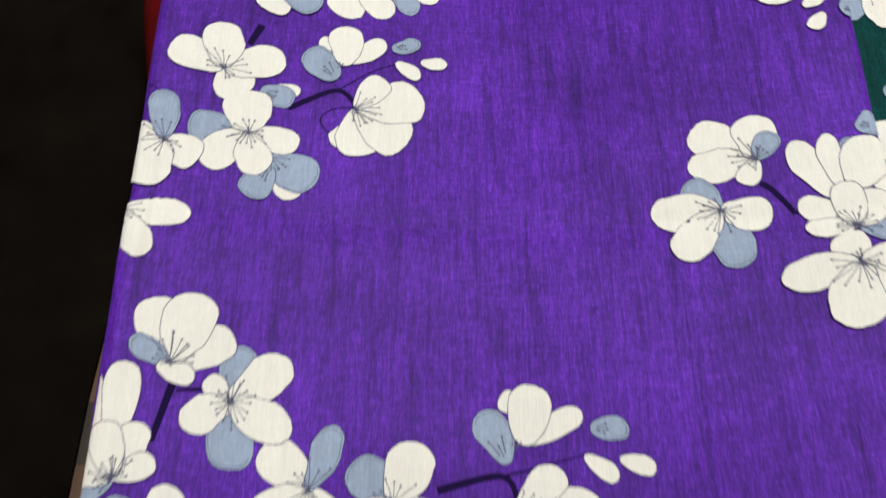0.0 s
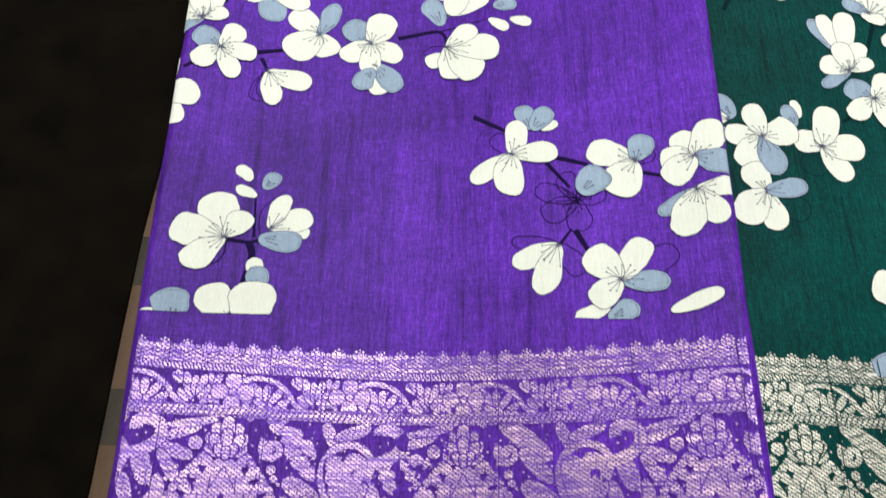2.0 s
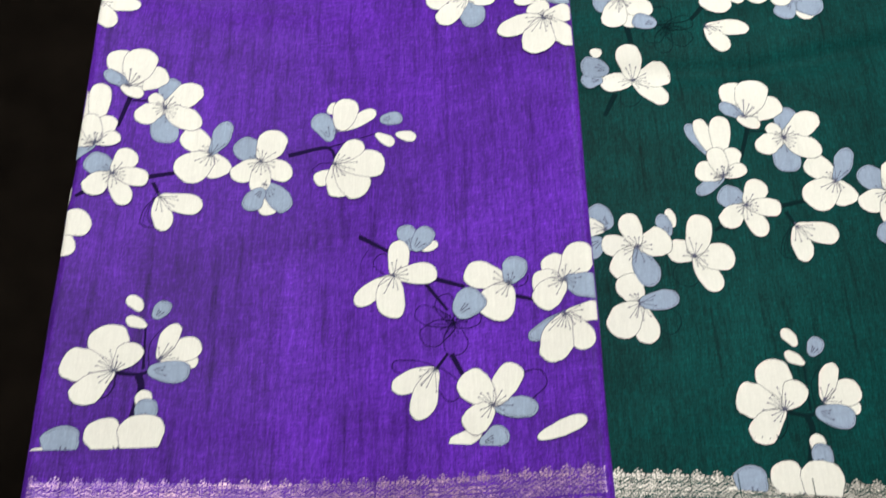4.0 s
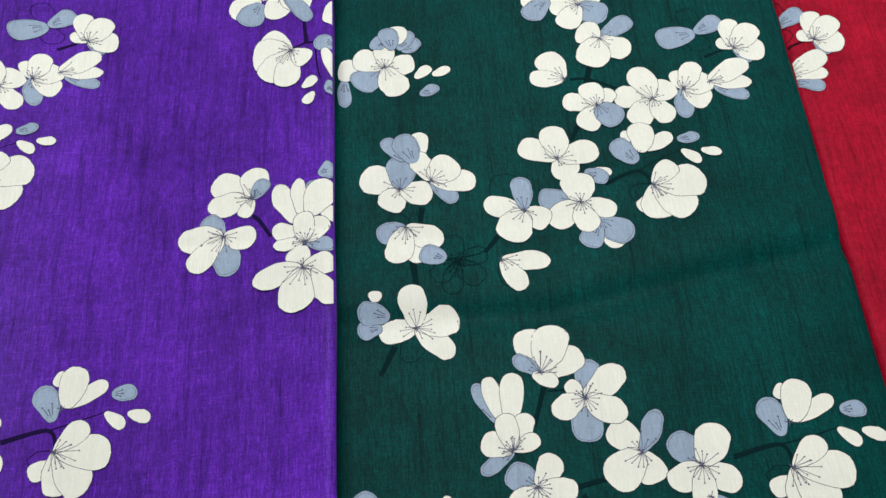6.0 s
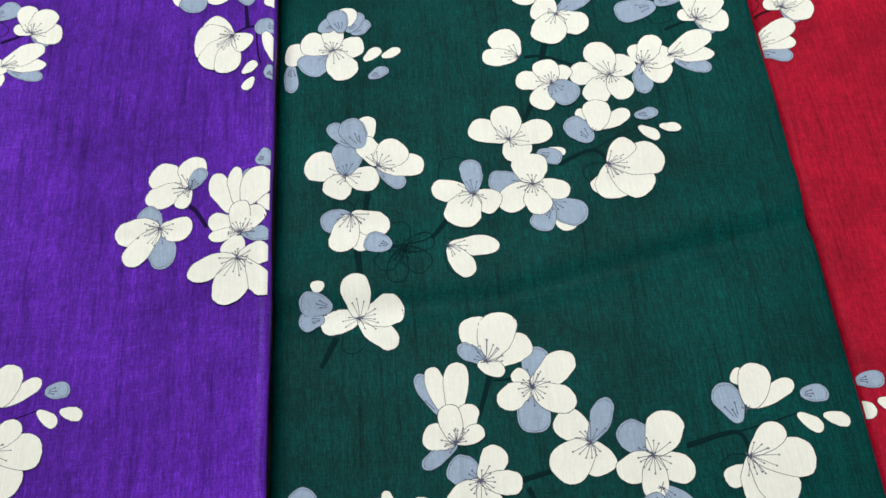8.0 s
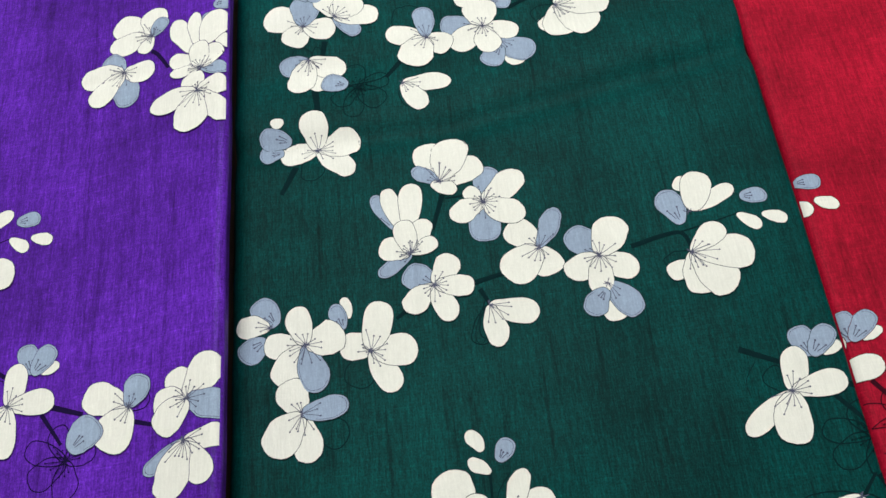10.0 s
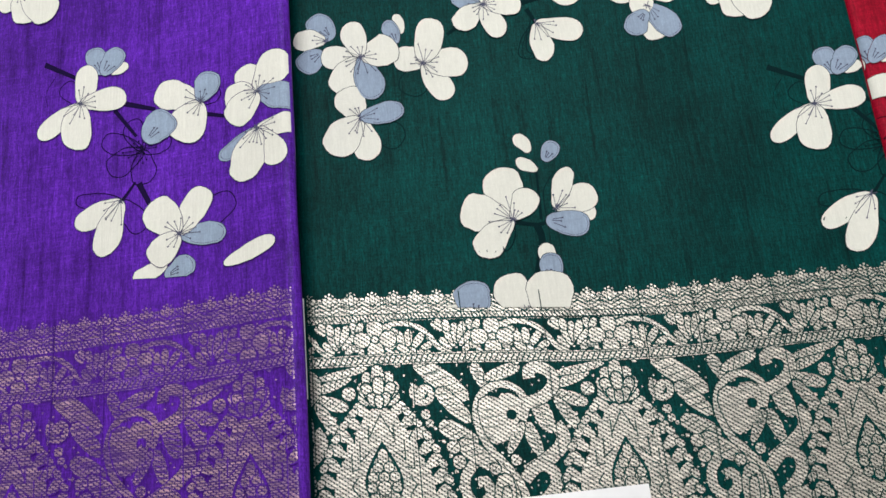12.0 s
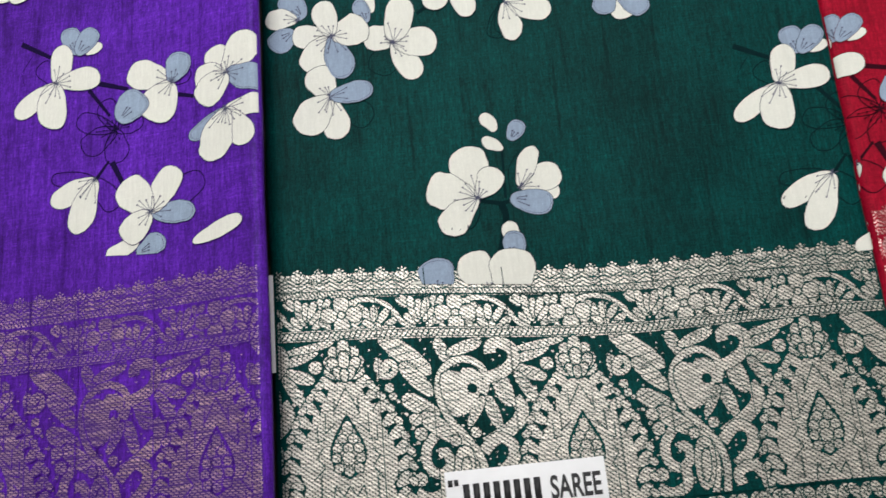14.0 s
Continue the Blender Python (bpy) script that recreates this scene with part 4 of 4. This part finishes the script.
def weave_border(cloth, saree, first, bright_material, dark_material):
    """Lays the repeats of the three bands along the hem; first is the middle of one cone."""
    for kind, period, base, name in (("vine", 54.7, 0.06, "border_vine"), ("cone", 109.4, 0.06, "border_cone"), ("edge", 10.2, 0.06, "border_scallop")):
        nibs, shapes = border_shapes(kind)
        i0 = int((cloth.left - first) / period) - 2
        for i in range(i0, i0 + int((cloth.right - cloth.left) / period) + 5):
            mid = first + i * period
            if mid < cloth.left - 0.9 * period - 30 or mid > cloth.right + 0.6 * period:
                continue

            drop = 1.2 if kind == "edge" and cloth.left > 0 else 0.0

            def turn(u, v, mid=mid, drop=drop):
                return mid + u, cloth.hem(mid + u) + v - drop

            bm, bd = bmesh.new(), bmesh.new()
            for rows in nibs:
                if cloth.left + 6 < rows[0][0][0] + mid < cloth.right - 8:
                    cloth.lay(bm, rows, 0.03, turn, (cloth.low + 5, 0.0))
            for n, (rows, ground) in enumerate(shapes):
                xs = [p[0] + mid for row in rows for p in row]
                if max(xs) > cloth.left + 2 and min(xs) < cloth.right - 2:
                    cloth.lay(bd if ground else bm, rows, base + 0.003 * n, turn, (cloth.low + 5, 0.0), 0.70 if cloth.left < 0 else 0.55)
            if bm.faces:
                motif = tagged(part(name, metres(bm), bright_material, saree), kind="stuff")
                if bd.faces:
                    tagged(part("ground_line", metres(bd), dark_material, motif), kind="stuff")
                else:
                    bd.free()
            else:
                bm.free()
                bd.free()


def purple_face(x, y):
    d = x - 22.0
    z = 6.5 + (0.0006 * d * d if d > 0 else 0.0011 * d * d) + 0.88 * math.log(1 + math.exp(d / 8.0))
    z -= 0.6 * math.exp(-((y - 165 + 0.03 * x) / 3.4) ** 2) - 0.8 * math.exp(-((y - 150 + 0.02 * x) / 10.0) ** 2)
    z += 0.28 * math.sin((x + 0.4 * y) / 3.4) * math.exp(-((y + 119) / 8.0) ** 2)
    return z + 0.35 / (1 + math.exp(-(y + 106) / 1.2))


def green_face(x, y):
    line = 118 + max(0.0, x - 283) * 0.19
    return -0.2 - 3.0 * math.exp(-((y - line) / 8.0) ** 2) + 1.0 * math.exp(-((y - line - 22) / 12.0) ** 2) - 1.2 * math.exp(-((y - 178 - 0.1 * (x - 300)) / 9.0) ** 2) - 0.3 * math.exp(-((y + 112) / 2.0) ** 2)


def red_face(x, y):
    return -3.5


SAREES = []
for name, cloth, dye, label in (
    ("purple", Cloth(-121.5, 170.5, -330, 490, (5.0, 5.5), purple_face, lambda x: -130.5 - 0.5 * math.sin(x / 40.0), 2.0), PURPLE, "folded purple silk saree printed with white blossoms, woven border"),
    ("green", Cloth(164.0, 459.0, -330, 490, (7.0, 4.0), green_face, lambda x: -125.5 - 0.033 * (x - 170.0) - 4.7 * math.exp(-(((x - 325.0) / 75.0) ** 2))), GREEN, "folded dark green silk saree with white blossoms and golden border"),
    ("red", Cloth(460.0, 750.0, -330, 490, (5.0, 5.0), red_face, lambda x: -118.0 - 0.03 * (x - 460.0)), RED, "folded crimson silk saree printed with pale blossoms"),
):
    saree = tagged(new("saree"), label, "saree", "folded sarees side by side")
    material = silk(name + "_silk", dye, *{"purple": (0.60, 0.47, 0.075), "green": (0.60, 0.55, 0.05), "red": (0.40, 0.58, 0.05)}[name])
    part("cloth", metres(cloth.body(TABLE * 1000)), material, saree)
    SAREES.append((name, cloth, saree, material))

THREADS = {"purple": (0.69, 0.455, 0.53), "green": (0.73, 0.685, 0.61), "red": (0.70, 0.42, 0.40)}
METAL = {"purple": 0.5, "green": 0.45, "red": 0.5}
WEAR = {"purple": 0.8, "green": 0.15, "red": 0.5}
FIRST = {"purple": 36.5, "green": 199.2, "red": 480.0}
for (name, cloth, saree, material), dye in zip(SAREES, (PURPLE, GREEN, RED)):
    weave_border(cloth, saree, FIRST[name], zari(name + "_zari", THREADS[name], dye, WEAR[name], METAL[name]), material)

LAYOUT = {
    "purple": (("upper_branch", UPPER_ON_PURPLE, None), ("crown_branch", CROWN_ON_PURPLE, None), ("middle_branch", MIDDLE_ON_PURPLE, None), ("left_branch", MIDDLE_ON_PURPLE, None),
               ("right_branch", RIGHT_ON_PURPLE, None), ("foot_sprig", FOOT_ON_PURPLE, (-110.1, 0.06)), ("lower_branch", same_place, (-106.6, -0.103)), ("edge_branch", same_place, None), ("top_fan", same_place, None)),
    "green": (("c_branch", same_place, None), ("upper_branch", same_place, None), ("crown_branch", same_place, None), ("middle_branch", same_place, None), ("left_branch", same_place, None),
              ("right_branch", same_place, None), ("foot_sprig", same_place, (-117.3, -0.0915)), ("lower_branch", LOWER_ON_GREEN, (-142.0, 0.0))),
    "red": (("upper_branch", green_to_red, None), ("crown_branch", green_to_red, None), ("middle_branch", green_to_red, None), ("right_branch", green_to_red, None),
            ("lower_branch", lambda x, y: green_to_red(*LOWER_ON_GREEN(x, y)), (-128.0, 0.0))),
}
INKS = {"purple": ((0.012, 0.006, 0.040), (0.035, 0.022, 0.095)), "green": ((0.003, 0.016, 0.018), (0.030, 0.045, 0.055)), "red": ((0.035, 0.004, 0.010), (0.10, 0.02, 0.03))}
for name, cloth, saree, material in SAREES:
    twig_ink, line_ink = (plain(name + kind, tone, 0.95, 0.2, 300) for kind, tone in zip(("_twig_ink", "_line_ink"), INKS[name]))
    for branch, turn, cut in LAYOUT[name]:
        print_branch(cloth, saree, BRANCHES[branch], turn, cut, twig_ink, line_ink)

# ---- the paper tag on the green border ----
tag = tagged(new("paper_tag"), "white paper shop tag with black lettering on the green border", "label")
tag.matrix_world = pose(0.2425, -0.2288, 0.0022, 0, 0, 1.0)
card = box_bm(0, 0.0730, -0.034, 0, 0, 0.0006, 0.0002)
part("card", card, PAPER, tag)


def lettering(text, x, y, size, squeeze, owner):
    curve = bpy.data.curves.new("word", "FONT")
    curve.body, curve.size, curve.extrude, curve.offset = text, size, 0.00005, 0.00035
    ob = new("word", curve)
    deps = bpy.context.evaluated_depsgraph_get()
    me = bpy.data.meshes.new_from_object(ob.evaluated_get(deps))
    bpy.data.objects.remove(ob)
    me.materials.append(BLACK)
    word = new("lettering", me)
    word.parent = owner
    word.matrix_basis = Matrix.Translation((x, y, 0.0007)) @ Matrix.Diagonal((squeeze, 1, 1, 1))
    return word


lettering("SAREE", 0.0472, -0.0163, 0.0142, 0.60, tag)
for x0, x1, y0, y1 in ((0.0012, 0.0034, -0.0068, -0.0038), (0.0040, 0.0060, -0.0066, -0.0038)):
    part("printed_bar", box_bm(x0, x1, y0, y1, 0.0006, 0.0008), BLACK, tag)
for i in range(8):
    part("printed_bar", box_bm(0.0078 + 0.0046 * i, 0.0108 + 0.0046 * i, -0.0163, -0.0062, 0.0006, 0.0008), BLACK, tag)
for i in range(5):
    part("printed_bar", box_bm(0.031 + 0.0075 * i, 0.0365 + 0.0075 * i, -0.032, -0.0195, 0.0006, 0.0008), BLACK, tag)

# ---- small white sliver standing in for printed petals that peek between purple and green ----
sliver = box_bm(0.1590, 0.1668, -0.176, -0.128, 0.0002, 0.0006, 0.0001)
tagged(new("paper_slip", mesh_of("paper_slip", sliver, PAPER, False)), "thin white sliver standing in for printed petals peeking between purple and green sarees", "paper")

# ---- ceiling lamps ----
GLOW = bpy.data.materials.new("lamp_glow")
GLOW.use_nodes = True
GLOW.node_tree.nodes["Principled BSDF"].inputs["Emission Color"].default_value = (1, 0.98, 0.95, 1)
GLOW.node_tree.nodes["Principled BSDF"].inputs["Emission Strength"].default_value = 3.0
for lx, ly in ((0.22, 0.70), (0.55, 1.55)):
    fitting = tagged(new("ceiling_lamp"), "flat white ceiling lamp panel", "lamp", "ceiling lamps")
    part("housing", box_bm(lx - 0.37, lx + 0.37, ly - 0.27, ly + 0.27, 1.83, 1.85, 0.003), PAINT, fitting)
    part("diffuser", box_bm(lx - 0.35, lx + 0.35, ly - 0.25, ly + 0.25, 1.815, 1.83), GLOW, fitting)

# ---- parquet blocks where the floor shows beside the table ----
blocks = [mesh_of("parquet_block", box_bm(-0.0269, 0.0269, -0.0378, 0.0378, -0.006, 0.0, 0.0003), m, False) for m in (OAK, SMOKED)]
SMOKED_AT = {(3, 0), (4, 0), (3, 2), (4, 4), (3, 5), (4, 7), (2, 1), (2, 4), (5, 1), (5, 3), (3, -4), (4, -5), (3, 8), (5, 6)}
for i in range(8):
    for j in range(-8, 11):
        ob = new("parquet_block", blocks[1 if (i, j) in SMOKED_AT else 0])
        ob.parent = floor
        ob.location = (-0.408 + 0.054 * (i - 3.5), 0.456 - 0.0757 * (j + 0.5), FLOOR + 0.0005)
